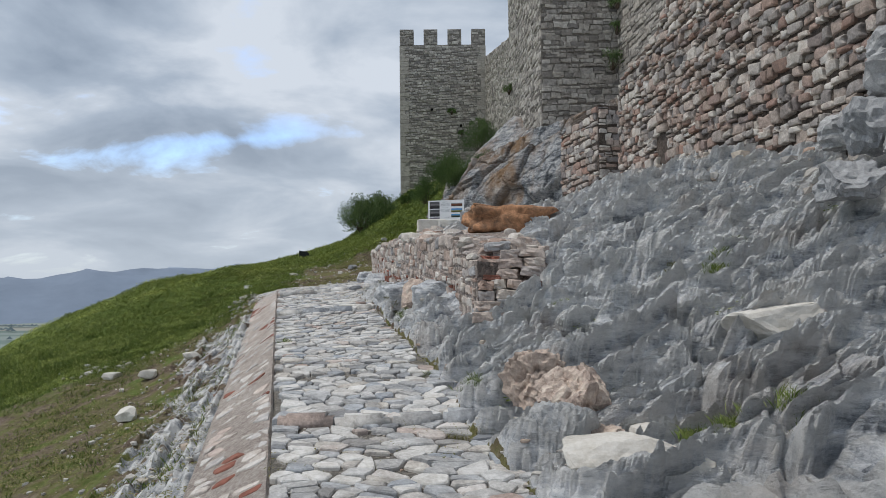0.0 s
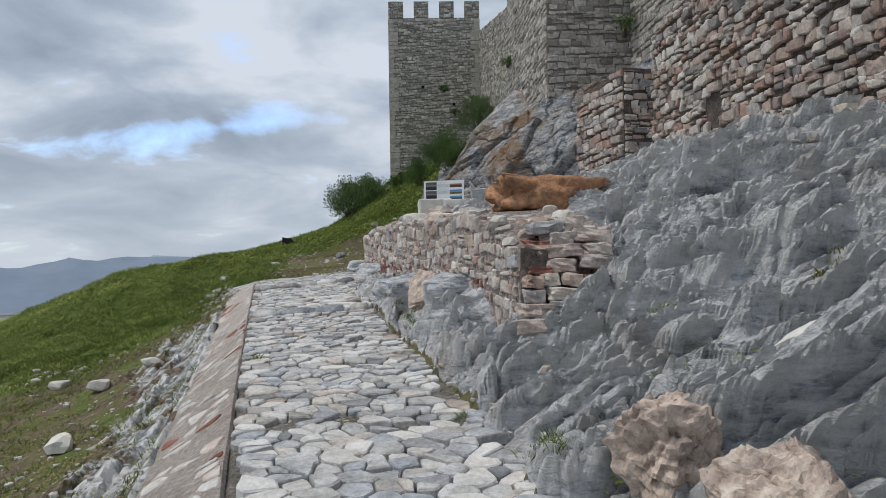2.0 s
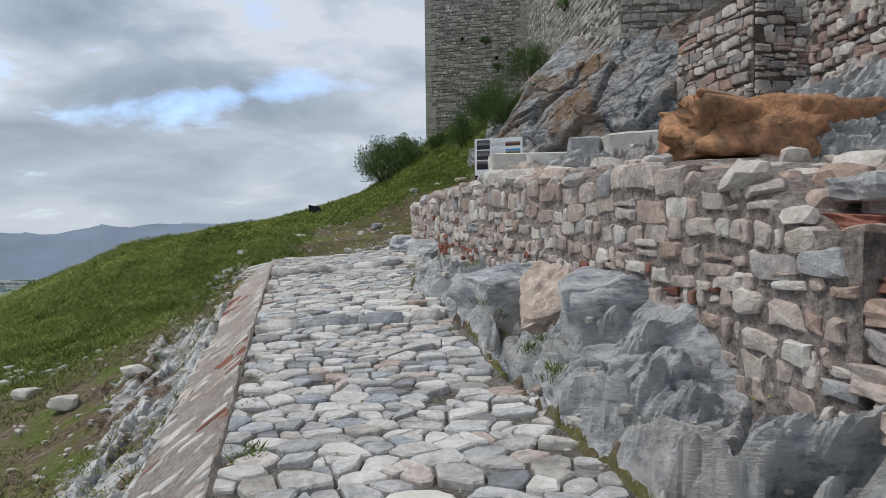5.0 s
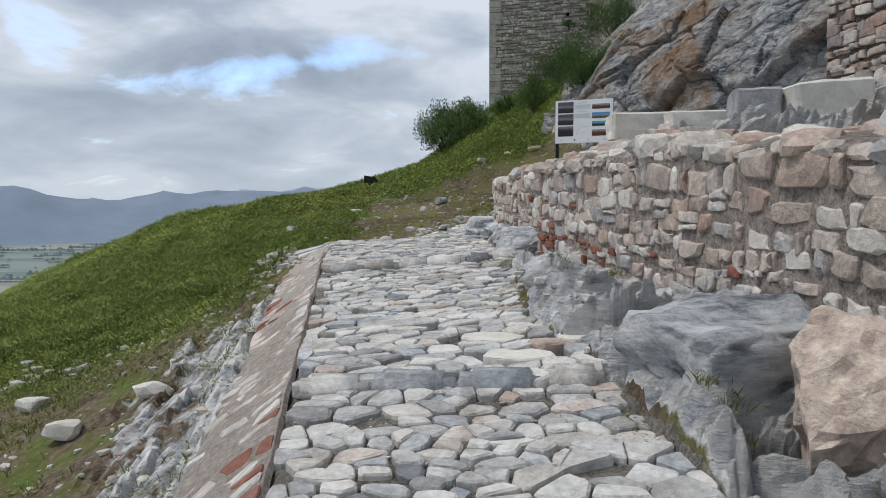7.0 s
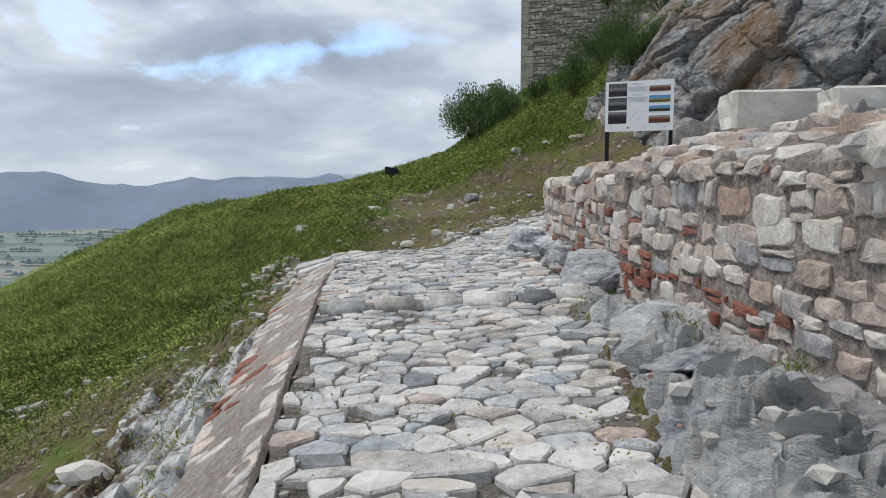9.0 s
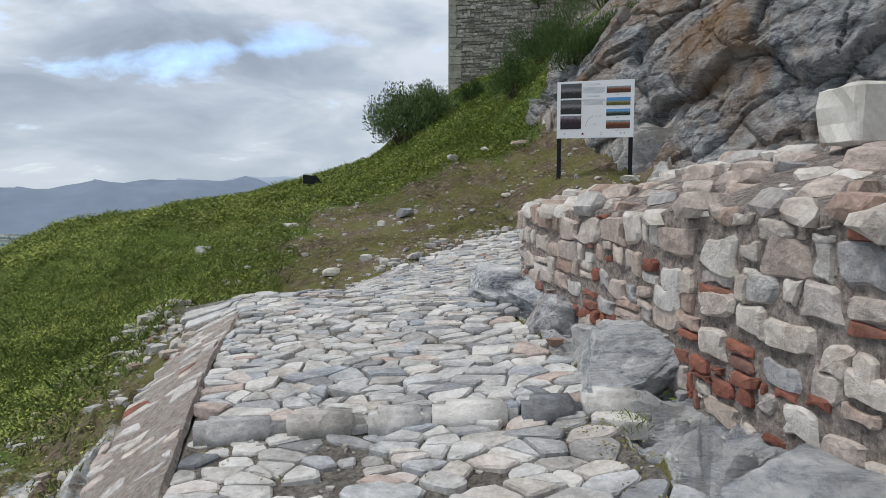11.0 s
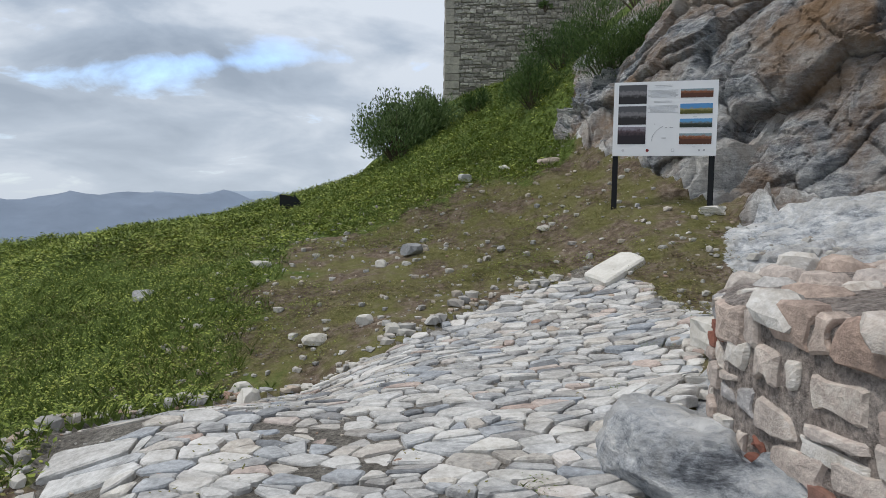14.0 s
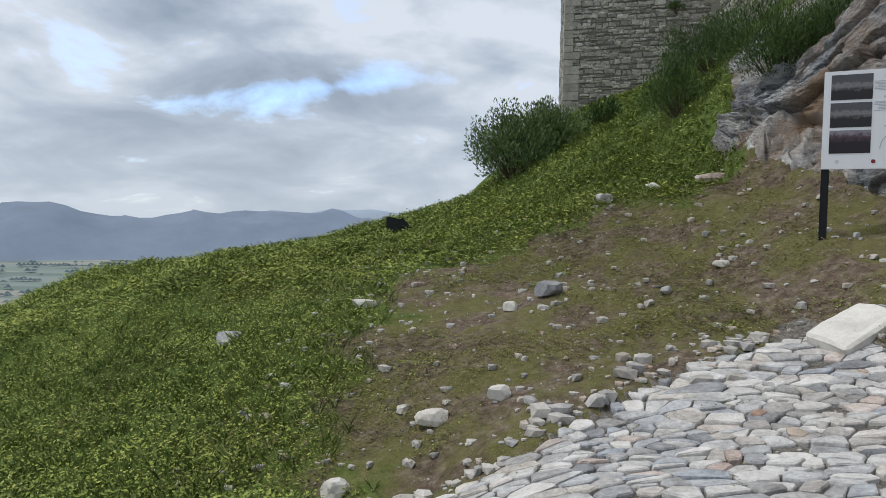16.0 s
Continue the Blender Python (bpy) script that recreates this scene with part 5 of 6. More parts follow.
# ---- information panel ----
def box_part(name, size, at, mat, parent, label="", bevel=0.0):
    bm = bmesh.new()
    bmesh.ops.create_cube(bm, size=1.0)
    for v in bm.verts:
        v.co = Vector((v.co.x * size[0], v.co.y * size[1], v.co.z * size[2]))
    if bevel:
        bmesh.ops.bevel(bm, geom=list(bm.edges), offset=bevel, segments=2, affect="EDGES")
    ob = part(name, bm_mesh(name, bm, mat), parent, label)
    ob.location = at
    return ob


def photo_mat(name, top, mid, low, line=0.5):
    m, nt, bsdf = mat_base(name, 0.4)
    tc = nt.nodes.new("ShaderNodeTexCoord")
    sep = nt.nodes.new("ShaderNodeSeparateXYZ")
    nt.links.new(tc.outputs["Generated"], sep.inputs[0])
    n = noise_tex(nt, tc.outputs["Generated"], 5, 5, 0.7)
    f = maths(nt, "ADD", sep.outputs["Z"], maths(nt, "MULTIPLY", maths(nt, "SUBTRACT", n, 0.5), 0.7))
    nt.links.new(ramp_of(nt, f, [(line - 0.25, low), (line, mid), (line + 0.12, top)]), bsdf.inputs["Base Color"])
    return m


def build_panel():
    panel = tagged(new("information_panel"), "white information panel with photographs on two black posts", "sign")
    a, b = Vector((-0.56, 26.86, 0)), Vector((0.82, 26.42, 0))
    w = (b - a).length
    turn = math.degrees(math.atan2(b.y - a.y, b.x - a.x))
    mid = (a + b) / 2
    panel.matrix_world = pose(mid.x, mid.y, 2.2, 0, 0, turn)
    white = plain_mat("panel_white", (0.80, 0.81, 0.83), 0.35, 0.03, 2)
    black = plain_mat("black_paint", (0.012, 0.013, 0.015), 0.4, 0.2, 20)
    grey = plain_mat("print_grey", (0.45, 0.46, 0.48), 0.5, 0.05)
    H, zc = 1.08, 1.42
    box_part("board", (w, 0.025, H), (0, 0, zc), white, panel, bevel=0.003)
    for sx, foot in ((-w / 2 + 0.045, -0.25), (w / 2 - 0.05, -0.15)):
        box_part("post", (0.08, 0.05, zc + H / 2 - 0.06 - foot), (sx, 0.04, (zc + H / 2 - 0.06 + foot) / 2), black, panel, "black square post", 0.004)
    box_part("rail", (w - 0.1, 0.02, 0.04), (0, 0.022, zc + 0.3), black, panel)
    box_part("rail", (w - 0.1, 0.02, 0.04), (0, 0.022, zc - 0.3), black, panel)
    grey_photo = photo_mat("photo_grey", (0.10, 0.10, 0.11), (0.22, 0.21, 0.22), (0.035, 0.033, 0.035), 0.6)
    dusk_photo = photo_mat("photo_dusk", (0.25, 0.23, 0.27), (0.10, 0.07, 0.08), (0.03, 0.025, 0.03), 0.75)
    red_photo = photo_mat("photo_red", (0.25, 0.33, 0.36), (0.30, 0.12, 0.06), (0.10, 0.045, 0.03), 0.72)
    blue_photo = photo_mat("photo_blue", (0.10, 0.28, 0.55), (0.33, 0.30, 0.14), (0.10, 0.10, 0.03), 0.5)
    night_photo = photo_mat("photo_city", (0.12, 0.33, 0.58), (0.14, 0.16, 0.15), (0.03, 0.04, 0.03), 0.55)
    X = lambda f: -w / 2 + f * w
    Z = lambda f: zc + H / 2 - f * H
    for f0, f1, m in ((0.04, 0.295, grey_photo), (0.325, 0.575, grey_photo), (0.605, 0.84, dusk_photo)):
        box_part("photograph", (0.275 * w, 0.004, (f1 - f0) * H), (X(0.185), -0.0145, Z((f0 + f1) / 2)), m, panel, "dark grey landscape photograph")
    for f0, f1, m in ((0.11, 0.225, red_photo), (0.305, 0.44, blue_photo), (0.505, 0.62, night_photo), (0.70, 0.845, red_photo)):
        box_part("photograph", (0.305 * w, 0.004, (f1 - f0) * H), (X(0.80), -0.0145, Z((f0 + f1) / 2)), m, panel, "colour photograph of a hill fortress")
        box_part("caption", (0.035 * w, 0.002, 0.006), (X(0.79), -0.0138, Z(f1 + 0.035)), grey, panel)
    r = random.Random(3)
    for k, f in enumerate([0.055, 0.075, 0.12, 0.135, 0.15, 0.165, 0.18, 0.195, 0.21, 0.265, 0.28, 0.325, 0.34, 0.355, 0.37, 0.385, 0.40, 0.415]):
        ww = 0.17 if k in (0, 1, 9, 10) else r.choice((0.29, 0.29, 0.28, 0.24))
        box_part("text_line", (ww * w, 0.002, 0.0055), (X(0.48), -0.0138, Z(f)), grey, panel)
    # sketch map: a coast of short strokes
    for k in range(9):
        t = k / 8
        box_part("map_stroke", (0.05, 0.002, 0.005), (X(0.385 + 0.09 * t * t), -0.0138, Z(0.78 - 0.17 * t)), grey, panel).rotation_euler = (0, -radians(80 - 55 * t), 0)
    for fx, fz, ww in ((0.47, 0.62, 0.02), (0.52, 0.62, 0.03), (0.57, 0.62, 0.05), (0.50, 0.76, 0.06), (0.41, 0.57, 0.012)):
        box_part("map_label", (ww, 0.002, 0.012), (X(fx), -0.0138, Z(fz)), grey, panel)
    red = plain_mat("emblem_red", (0.22, 0.035, 0.04), 0.5, 0.05)
    for fx, m, rad in ((0.345, red, 0.022), (0.105, plain_mat("emblem_pale", (0.6, 0.6, 0.62), 0.5, 0.05), 0.02), (0.84, grey, 0.015), (0.885, grey, 0.015)):
        bm = bmesh.new()
        bmesh.ops.create_cone(bm, cap_ends=True, segments=20, radius1=rad, radius2=rad, depth=0.003)
        e = part("emblem", bm_mesh("emblem", bm, m), panel, "small round emblem")
        e.matrix_basis = pose(X(fx), -0.0142, Z(0.925), 90, 0, 0)
    box_part("emblem", (0.045, 0.003, 0.045), (X(0.59), -0.0142, Z(0.925)), grey, panel, "small square emblem")
    box_part("emblem_field", (0.033, 0.003, 0.033), (X(0.59), -0.0165, Z(0.925)), white, panel)
    boulder("footing_stone", "flat pale stone at the foot of the panel post", 0.80, 26.25, None, (0.35, 0.25, 0.12), M_WHITE, 60)


build_panel()


# ---- dark lamp housing on the ridge ----
def build_housing():
    h = tagged(new("floodlight_housing"), "black metal floodlight housing standing in the grass", "floodlight")
    x, y = -6.72, 33.6
    h.matrix_world = pose(x, y, gz(x, y) - 0.22, 0, 0, 12)
    m = plain_mat("housing_black", (0.02, 0.022, 0.025), 0.5, 0.2)
    prof = [(-0.27, 0.0), (0.36, 0.0), (0.36, 0.18), (0.08, 0.50), (-0.27, 0.56)]
    V = [(a, -0.22, b) for a, b in prof] + [(a, 0.22, b) for a, b in prof]
    F = [tuple(range(5)), tuple(range(5, 10))[::-1]] + [(k, k + 5, (k + 1) % 5 + 5, (k + 1) % 5) for k in range(5)]
    part("body", mesh_from("body", V, F, m), h)
    s = math.atan2(-0.32, 0.28)
    for yy in (-0.21, 0.21):
        box_part("rim", (0.46, 0.03, 0.035), (0.22, yy, 0.36), m, h).rotation_euler = (0, -s, 0)
    g = box_part("glass", (0.40, 0.40, 0.01), (0.225, 0, 0.35), plain_mat("dark_glass", (0.03, 0.035, 0.04), 0.1, 0.05), h, "dark sloping glass")
    g.rotation_euler = (0, -s, 0)
    box_part("base_plate", (0.7, 0.5, 0.04), (0.04, 0, -0.01), m, h)


build_housing()

# ---- scattered stones ----
def scatter_stones(name, label, n, region, size, mat, seed, accept=None, sink=0.3):
    rng = random.Random(seed)
    shapes = []
    for k in range(10):
        r = Rng(seed * 10 + k)
        r.seed_off = k
        bm = rock_shape(r, 1, 1, 1, 7, 1, 0.0)
        bm.verts.ensure_lookup_table()
        shapes.append((np.array([v.co for v in bm.verts]), [[v.index for v in f.verts] for f in bm.faces]))
        bm.free()
    P = []
    while len(P) < n:
        q = region(rng)
        if accept is None or accept(*q):
            P.append(q)
    P = np.array(P)
    Z = ground_height(P[:, 0], P[:, 1])
    VV, FF, base = [], [], 0
    for (x, y), z in zip(P, Z):
        V, F = rng.choice(shapes)
        s = size[0] * (size[1] / size[0]) ** (rng.random() ** 1.8)
        a = rng.uniform(0, 6.28)
        M = np.array([[math.cos(a), -math.sin(a), 0], [math.sin(a), math.cos(a), 0], [0, 0, 1]])
        W = (V * np.array([s, s * rng.uniform(0.5, 0.9), s * rng.uniform(0.4, 0.7)])) @ M.T + np.array([x, y, z - sink * s * 0.4])
        VV.append(W); FF += [tuple(i + base for i in f) for f in F]; base += len(W)
    return tagged(new(name, mesh_from(name, np.concatenate(VV).tolist(), FF, mat)), label, "stones", kind="stuff")


PALE = [(0.0, (0.42, 0.40, 0.37)), (0.4, (0.55, 0.53, 0.49)), (0.7, (0.34, 0.34, 0.34)), (0.9, (0.50, 0.44, 0.37)), (1.0, (0.33, 0.22, 0.17))]
M_PEB = stone_mat("loose_stone", PALE, True, 0.35)
scatter_stones("loose_stones", "loose pale stones on the bare soil slope", 1500, lambda r: (r.uniform(-8.5, 2.4), r.uniform(23.2, 31.5)), (0.018, 0.13), M_PEB, 71,
               lambda x, y: us(x, y) > -2.6 + (y - 24) * 0.25 and us(x, y) < 5.4)
scatter_stones("edge_stones", "white stones along the broken edge of the path", 420, lambda r: (lambda y, d: (xs(float(path_left(y)) - 0.06 - d, y), y))(r.uniform(18.6, 25.4), abs(r.gauss(0, 0.33))), (0.04, 0.2), M_PEB, 72)
scatter_stones("slope_stones", "pale stones strewn over the lower slope", 900, lambda r: (lambda y, u: (xs(u, y), y))(r.uniform(6, 21), -2.3 - abs(r.gauss(0, 1.7))), (0.02, 0.13), M_PEB, 73)
scatter_stones("stone_heap", "heap of white stones in the grass", 45, lambda r: (-9.4 + r.gauss(0, 0.75), 19.6 + r.gauss(0, 0.5)), (0.08, 0.26), M_PEB, 74)
scatter_stones("rubble", "rubble lying on the bedrock terrace", 420, lambda r: (lambda y, u: (xs(u, y), y))(r.uniform(10.5, 24.5), r.uniform(1.9, 6.6)), (0.04, 0.24), M_PEB, 75)
scatter_stones("wall_foot_rubble", "small stones below the walls", 260, lambda r: (lambda y, u: (xs(u, y), y))(r.uniform(7, 17.5), r.uniform(4.8, 6.6)), (0.05, 0.25), M_PEB, 76)
scatter_stones("path_side_gravel", "gravel and chips beside the cobbles", 420, lambda r: (lambda y, d: (xs(float(path_right(y)) + d, y), y))(r.uniform(4, 24), r.uniform(-0.05, 0.5)), (0.02, 0.12), M_PEB, 77)

scatter_stones("joint_gravel", "small gravel and chips between the cobbles", 2600, lambda r: (lambda y, f: (xs(float(path_left(y)) + 0.03 + f * float(path_right(y) - path_left(y)), y), y))(r.uniform(3, 24), r.uniform(0, 1)), (0.014, 0.05), M_PEB, 78)

rng = random.Random(81)
for i, (x, y, s, m) in enumerate([(-5.6, 12.27, 0.42, M_WHITE), (-3.56, 27.1, 0.3, M_GREYSTONE), (-4.0, 26.9, 0.2, M_WHITE), (-7.64, 27.0, 0.32, M_GREYSTONE), (-5.9, 27.2, 0.26, M_WHITE), (-1.8, 30.6, 0.28, M_WHITE), (-2.6, 30.4, 0.24, M_GREYSTONE), (-0.95, 30.2, 0.35, M_PINKROCK), (-4.0, 24.35, 0.2, M_WHITE), (-4.55, 24.3, 0.24, M_WHITE), (-5.2, 23.6, 0.2, M_WHITE), (-4.8, 22.3, 0.26, M_WHITE), (-1.5, 27.2, 0.2, M_WHITE), (-2.2, 26.9, 0.18, M_GREYSTONE), (-6.7, 15.8, 0.35, M_WHITE), (-5.9, 16.2, 0.4, M_WHITE), (-8.4, 17.6, 0.4, M_WHITE)]):
    boulder("stone", "single pale stone lying on the slope", x, y, None, (s, s * rng.uniform(0.55, 0.8), s * rng.uniform(0.4, 0.65)), m, 90 + i, rng.uniform(0, 180), (0, 0), 8, 2, 0.06, "stone", "stones on the slope")


# ---- plants ----
M_GRASS = leaf_mat("grass_blade", (0.055, 0.085, 0.018), (0.135, 0.19, 0.04), (0.27, 0.31, 0.10))
M_HERB = leaf_mat("herb_leaf", (0.07, 0.11, 0.018), (0.20, 0.26, 0.042), (0.40, 0.43, 0.10))
M_DRY = leaf_mat("dry_herb", (0.085, 0.09, 0.025), (0.17, 0.165, 0.045), (0.28, 0.24, 0.11))
M_BUSH = leaf_mat("bush_leaf", (0.045, 0.075, 0.03), (0.105, 0.165, 0.06), (0.20, 0.27, 0.11))
M_BROOM = leaf_mat("broom_twig", (0.025, 0.05, 0.015), (0.065, 0.115, 0.032), (0.14, 0.205, 0.065))
M_TWIG = plain_mat("twig_bark", (0.09, 0.07, 0.05), 0.9, 0.3)
M_FLOWER = plain_mat("white_petals", (0.75, 0.76, 0.70), 0.7, 0.05)


def blades(P, Z, rng, hgt, wid, per, lean):
    """Tufts of narrow blades at P; numpy arrays of corners and faces."""
    n = len(P) * per
    base = np.repeat(np.column_stack([P, Z]), per, 0)
    base[:, :2] += rng.normal(0, 0.035, (n, 2))
    a = rng.uniform(0, 6.283, n)
    h = hgt * np.repeat(rng.uniform(0.5, 1.4, len(P)), per) * rng.uniform(0.6, 1.2, n)
    side = np.column_stack([np.cos(a), np.sin(a), np.zeros(n)]) * wid * rng.uniform(0.6, 1.3, n)[:, None]
    out = np.column_stack([-np.sin(a), np.cos(a), np.zeros(n)]) * (h * rng.uniform(0.1, lean, n))[:, None]
    up = np.column_stack([np.zeros(n), np.zeros(n), h])
    base[:, 2] -= 0.02
    V = np.stack([base - side, base + side, base + up * 0.6 + out * 0.4 + side * 0.6, base + up + out], 1)
    idx = np.arange(n)[:, None] * 4
    return V.reshape(-1, 3), np.concatenate([idx + [0, 1, 2], idx + [0, 2, 3]])


def leaves(P, Z, rng, hgt, size, per, spread=0.07):
    """Low leafy herbs: small tilted leaves over each point."""
    n = len(P) * per
    c = np.repeat(np.column_stack([P, Z]), per, 0)
    c[:, :2] += rng.normal(0, spread, (n, 2))
    c[:, 2] += hgt * rng.uniform(0.15, 1.0, n) * np.repeat(rng.uniform(0.5, 1.3, len(P)), per)
    a, t = rng.uniform(0, 6.283, n), rng.uniform(-0.7, 0.7, n)
    u = np.column_stack([np.cos(a), np.sin(a), np.sin(t) * 0.7]) * (size * rng.uniform(0.6, 1.4, n))[:, None]
    v = np.column_stack([-np.sin(a), np.cos(a), rng.uniform(-0.5, 0.5, n)]) * (size * 0.7 * rng.uniform(0.6, 1.2, n))[:, None]
    V = np.stack([c - u, c - v * 0.8, c + u, c + v * 0.8], 1)
    idx = np.arange(n)[:, None] * 4
    return V.reshape(-1, 3), np.concatenate([idx + [0, 1, 2], idx + [0, 2, 3]])


def tri_object(name, V, F, mat, label, cat, kind="", parent=None):
    me = bpy.data.meshes.new(name)
    F = np.asarray(F)
    me.vertices.add(len(V)); me.vertices.foreach_set("co", np.asarray(V).ravel())
    me.loops.add(F.size); me.loops.foreach_set("vertex_index", F.ravel().astype(np.int32))
    me.polygons.add(len(F)); me.polygons.foreach_set("loop_start", np.arange(0, F.size, 3).astype(np.int32))
    me.materials.append(mat)
    me.update(calc_edges=True)
    ob = new(name, me)
    if parent:
        ob.parent = parent
        return ob
    return tagged(ob, label, cat, kind=kind)


def points(seed, n, y0, y1, u0, u1, keep):
    r = np.random.RandomState(seed)
    y, u = r.uniform(y0, y1, n), r.uniform(u0, u1, n)
    x = xs(u, y)
    m = r.uniform(0, 1, n) < keep(x, y, u)
    return np.column_stack([x[m], y[m]]), r


def grow(name, label, seed, n, area, keep, mat, how, *args):
    P, r = points(seed, n, *area, keep)
    Z = ground_height(P[:, 0], P[:, 1])
    V, F = how(P, Z, r, *args)
    return tri_object(name, V, F, mat, label, "grass", "stuff")


def grassy(x, y, u):
    rock, cliff, ledge, grass, way = masks(x, y)
    return np.clip((grass - 0.35) * 2.2, 0, 1) * (1 - way) * (1 - rock)


def sparse(x, y, u):
    rock, cliff, ledge, grass, way = masks(x, y)
    patch = sm(-0.2, 0.2, fbm(x * 0.9, y * 0.9, 91))
    return (1 - way) * (1 - rock) * (1 - 0.8 * ledge) * patch


grow("grass", "lush green grass on the hillside", 101, 44000, (19.0, 33.0, -13.5, 4.6), lambda x, y, u: grassy(x, y, u) * sm(31, 25, y) * 0.9, M_GRASS, blades, 0.12, 0.004, 6, 0.9)
grow("grass_far", "green grass along the ridge", 102, 17000, (30.0, 44.0, -12.0, 7.5), grassy, M_GRASS, blades, 0.14, 0.009, 5, 0.9)
grow("herbs", "low leafy green herbs on the hillside", 103, 52000, (18.0, 34.0, -13.5, 5.2), grassy, M_HERB, leaves, 0.12, 0.021, 6)
grow("herbs_far", "leafy green herbs on the upper slope", 104, 15000, (29.0, 44.0, -10.0, 8.0), grassy, M_HERB, leaves, 0.14, 0.04, 5)
grow("weeds", "sparse low weeds on the bare soil", 105, 34000, (23.0, 32.5, -4.5, 5.6), sparse, M_DRY, leaves, 0.045, 0.013, 7)
grow("soil_herbs", "patches of low green herbs on the bare soil", 112, 16000, (22.5, 32.0, -6.0, 4.6), lambda x, y, u: sparse(x, y, u) * sm(0.0, 0.25, fbm(x * 0.7, y * 0.7, 99) - 0.05 * u), M_HERB, leaves, 0.06, 0.014, 7)
grow("lower_weeds", "moss and low weeds on the lower slope", 106, 17000, (5.0, 21.0, -8.5, -2.2), sparse, M_DRY, leaves, 0.05, 0.018, 6)
grow("lower_grass", "short grass on the lower slope", 107, 9000, (5.0, 22.0, -9.0, -2.3), sparse, M_GRASS, blades, 0.08, 0.005, 5, 0.8)
grow("left_grass", "green grass on the slope below the path", 108, 9000, (15.0, 24.0, -14.0, -4.0), grassy, M_GRASS, blades, 0.12, 0.006, 5, 0.9)
grow("flowers", "tiny white flowers in the grass", 109, 2600, (22.0, 36.0, -9.0, 3.0), lambda x, y, u: grassy(x, y, u) * 0.6, M_FLOWER, leaves, 0.2, 0.007, 1)


def crevice(x, y, u):
    e = rock_relief(x, y)
    return sm(-0.10, -0.2, e) * masks(x, y)[0] * sm(0.0, 0.2, fbm(x * 0.8, y * 0.8, 95))


grow("crevice_weeds", "small weeds in the crevices of the bedrock", 110, 24000, (4.0, 21.0, 0.3, 6.0), crevice, M_HERB, leaves, 0.07, 0.018, 5, 0.05)
grow("joint_moss", "moss and weeds between the cobbles", 111, 9000, (4.0, 24.0, -1.5, 2.0), lambda x, y, u: sm(0.12, 0.3, fbm(x * 1.6, y * 1.6, 97)) * masks(x, y)[4] * (0.25 + sm(-0.45, 0.0, u - path_right(y))), M_DRY, leaves, 0.075, 0.011, 5, 0.04)


def tuft(label, x, y, hgt, n, seed, mat=None):
    r = np.random.RandomState(seed)
    P = np.column_stack([x + r.normal(0, 0.05, n), y + r.normal(0, 0.04, n)])
    Z = np.maximum(ground_height(P[:, 0], P[:, 1]), base_height(P[:, 0], P[:, 1]) - 0.02)
    V, F = blades(P, Z, r, hgt * 0.38, 0.002, 16, 1.0)
    W, G = leaves(P, Z, r, hgt * 0.3, 0.007, 10, 0.05)
    tri_object("grass_tuft", np.concatenate([V, W]), np.concatenate([F, G + len(V)]), mat or M_GRASS, label, "plant", "stuff")


for i, (x, y, h) in enumerate([(-2.18, 9.55, 0.16), (-0.62, 10.75, 0.14), (-0.25, 9.35, 0.13), (-0.9, 11.6, 0.13), (-0.15, 7.6, 0.12), (-0.7, 8.0, 0.1), (0.3, 6.4, 0.15), (0.15, 5.6, 0.12), (1.75, 4.2, 0.17), (2.0, 4.0, 0.16), (1.55, 4.35, 0.14), (-1.3, 15.0, 0.1), (-0.95, 14.2, 0.11), (-1.75, 16.4, 0.12), (-0.55, 10.2, 0.15), (-0.35, 9.9, 0.14), (-2.05, 18.4, 0.1), (-2.75, 19.4, 0.1), (1.3, 7.4, 0.12), (2.3, 7.1, 0.14), (2.7, 6.9, 0.16), (3.1, 7.2, 0.16), (0.35, 8.0, 0.12), (1.2, 8.9, 0.12), (3.4, 9.2, 0.15), (-1.4, 22.0, 0.1), (-2.0, 20.8, 0.1)]):
    tuft("small tuft of grass and weeds growing between the stones", x, y, h, 9 if h < 0.13 else 14, 200 + i, M_DRY if i % 4 == 3 else None)


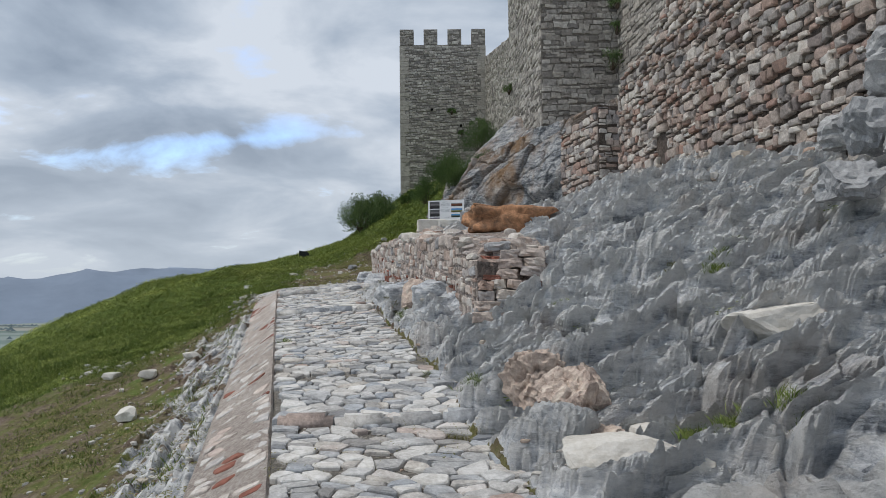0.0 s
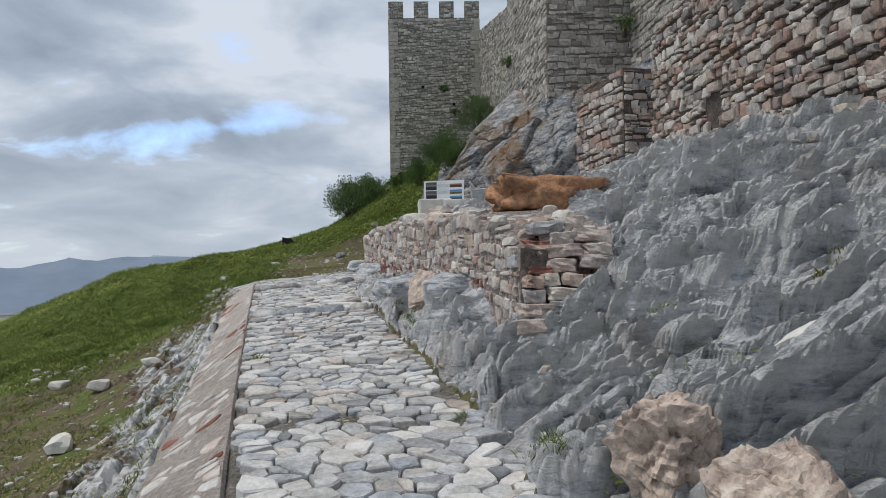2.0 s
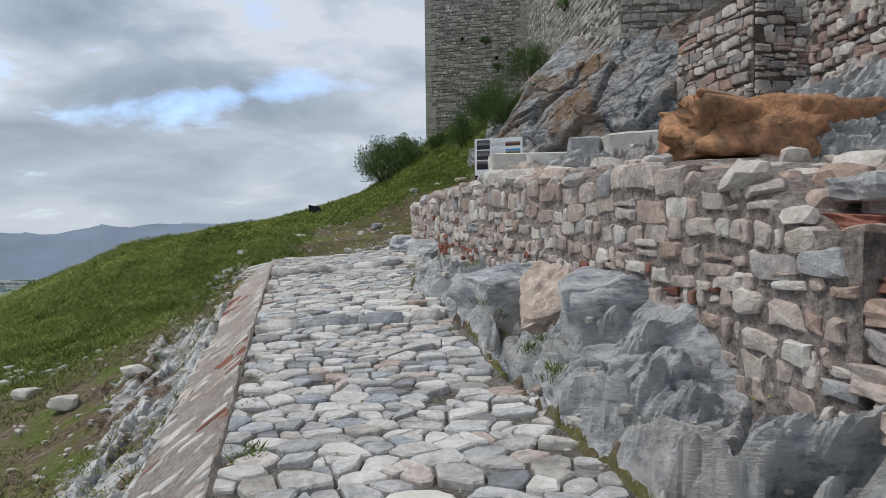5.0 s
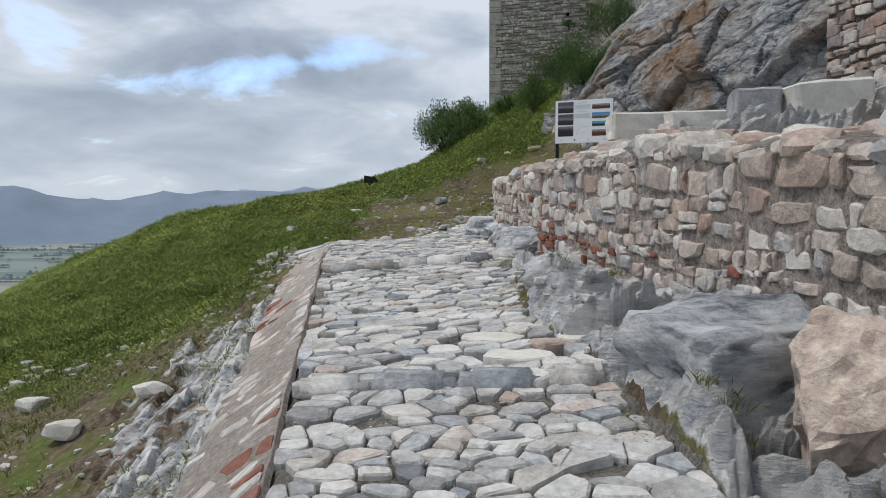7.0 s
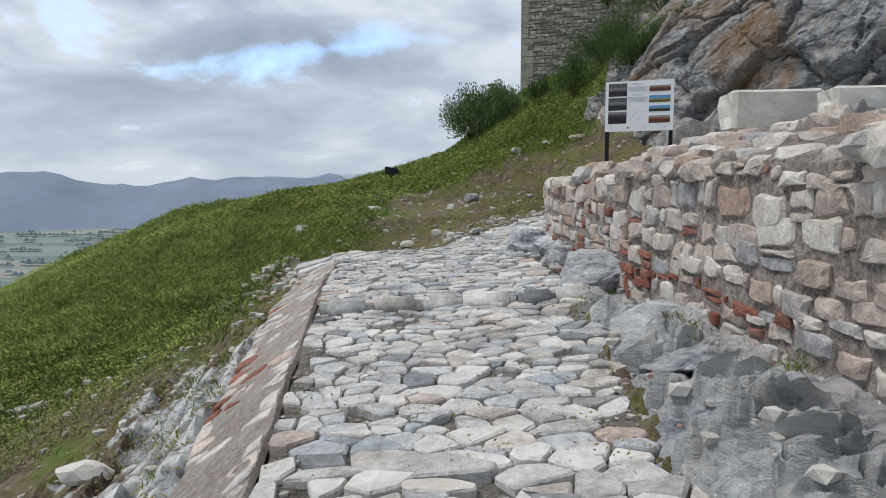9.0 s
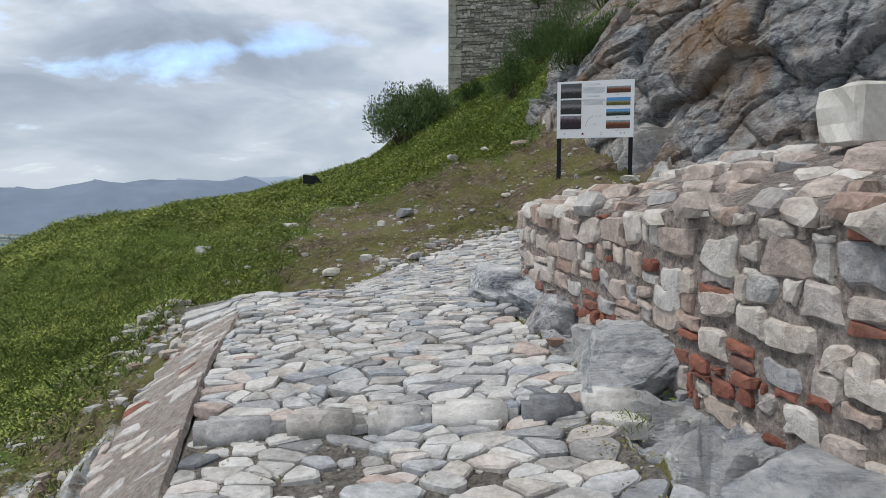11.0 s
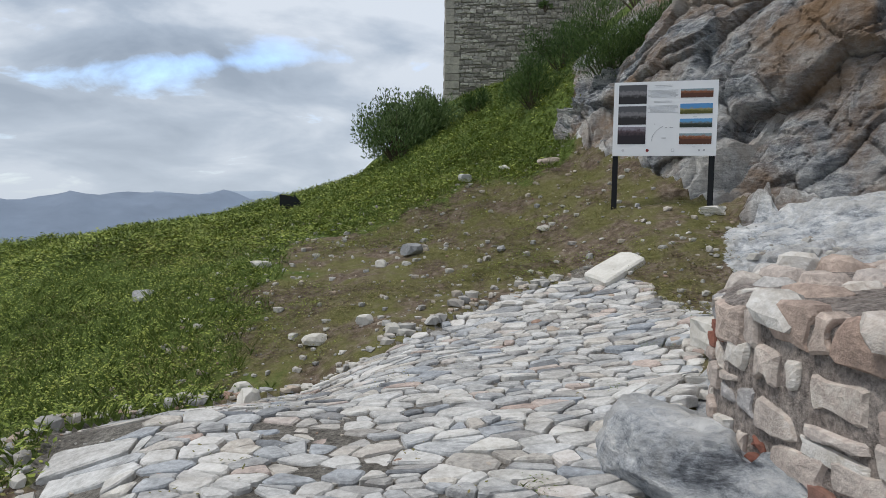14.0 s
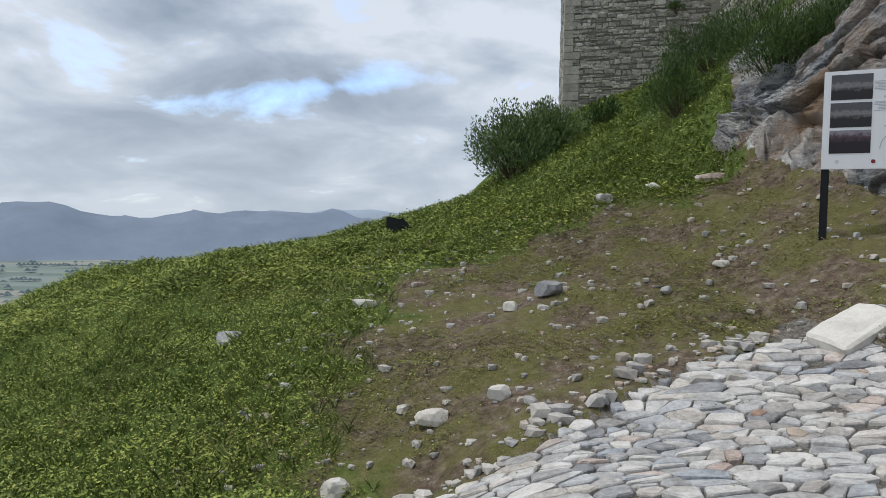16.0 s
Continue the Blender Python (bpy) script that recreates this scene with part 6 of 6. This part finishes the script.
def shrub(name, label, x, y, z, rx, ry, rz, n, seed, mat, leaf=0.07, slim=0.35, upward=0.5, clumps=22):
    """A shrub: stems, and a crown of many leafy sprays with gaps and an uneven outline. z None: on the ground."""
    r = np.random.RandomState(seed)
    z = gz(x, y) - 0.05 if z is None else z
    ob = tagged(new(name), label, "shrub")
    ob.location = (x, y, z)
    C = r.normal(0, 1, (clumps, 3))
    C /= np.linalg.norm(C, axis=1)[:, None]
    C *= r.uniform(0.45, 0.95, clumps)[:, None]
    C[:, 2] = np.abs(C[:, 2]) * 0.9 + 0.25
    C = C * np.array([rx, ry, rz])
    k = r.randint(0, clumps, n)
    p = C[k] + np.clip(r.normal(0, 1, (n, 3)), -1.5, 1.5) * np.array([rx, ry, rz]) * 0.17
    p[:, 2] = np.maximum(p[:, 2], 0.02)
    d = p / np.maximum(np.linalg.norm(p, axis=1), 1e-3)[:, None] * 0.6 + r.normal(0, 0.45, (n, 3)) + np.array([0, 0, upward])
    d /= np.linalg.norm(d, axis=1)[:, None]
    s = np.cross(d, r.normal(0, 1, (n, 3)))
    s /= np.maximum(np.linalg.norm(s, axis=1), 1e-3)[:, None]
    ln = leaf * r.uniform(0.6, 1.5, n)[:, None]
    V = np.stack([p, p + d * ln * 0.5 + s * ln * slim * 0.5, p + d * ln, p + d * ln * 0.5 - s * ln * slim * 0.5], 1).reshape(-1, 3)
    i = np.arange(n)[:, None] * 4
    tri_object("crown", V, np.concatenate([i + [0, 1, 2], i + [0, 2, 3]]), mat, "", "", parent=ob)
    VV, FF = [], []
    for c in C:
        b = len(VV)
        q = np.array([c[0] * 0.12, c[1] * 0.12, -0.1])
        for f, w in ((0.0, 0.022), (0.55, 0.014), (1.0, 0.005)):
            m = q + (c - q) * f + np.array([0, 0, 0.12 * math.sin(f * math.pi)])
            for t in range(4):
                VV.append((m[0] + w * math.cos(t * 1.571), m[1] + w * math.sin(t * 1.571), m[2]))
        for g in (0, 4):
            FF += [(b + g + t, b + g + (t + 1) % 4, b + g + 4 + (t + 1) % 4, b + g + 4 + t) for t in range(4)]
    part("branchwork", mesh_from("branchwork", VV, FF, M_TWIG), ob)
    return ob


BUSH, BROOM = "dense dark green bush on the grassy slope", "feathery green broom shrub below the cliff"
shrub("bush", BUSH, -4.3, 37.3, None, 1.2, 1.0, 1.6, 15000, 1, M_BUSH, 0.09, 0.3, 0.5, 50)
shrub("bush", BUSH, -3.3, 37.9, None, 0.85, 0.9, 1.15, 9000, 2, M_BUSH, 0.09, 0.3, 0.5, 40)
shrub("broom_shrub", BROOM, 0.75, 32.2, None, 1.35, 1.1, 1.55, 22000, 3, M_BROOM, 0.085, 0.14, 0.5, 34)
shrub("broom_shrub", BROOM, 1.7, 31.6, None, 1.0, 0.9, 1.1, 13000, 4, M_BROOM, 0.085, 0.14, 0.5, 26)
shrub("broom_shrub", BROOM, -0.75, 33.9, None, 0.8, 0.7, 1.15, 9000, 5, M_BROOM, 0.08, 0.16, 0.5, 22)
shrub("small_bush", "small green bush below the tower", -2.0, 38.2, None, 0.6, 0.5, 0.7, 3000, 6, M_BROOM, 0.1, 0.2, 0.6, 14)
shrub("broom_shrub", BROOM, 2.0, 34.6, None, 1.2, 1.0, 1.2, 12000, 7, M_BROOM, 0.085, 0.14, 0.5, 26)
shrub("broom_shrub", BROOM, 0.3, 35.6, None, 1.1, 1.0, 1.1, 11000, 8, M_BROOM, 0.085, 0.14, 0.5, 26)
WALLPLANT = "small dark plant rooted in the masonry joints"
for i, (x, y, z, s) in enumerate([(0.65, 45.9, 11.9, 0.32), (1.35, 45.9, 10.4, 0.28), (2.45, 45.6, 10.9, 0.55), (3.5, 35.6, 10.6, 0.4), (7.25, 28.3, 11.2, 0.45), (7.3, 28.3, 12.3, 0.4), (7.0, 28.2, 9.7, 0.7)]):
    shrub("wall_plant", WALLPLANT, x, y, z, s, s * 0.5, s * 0.9, 700, 20 + i, M_BUSH, 0.09, 0.3, 0.3, 8)
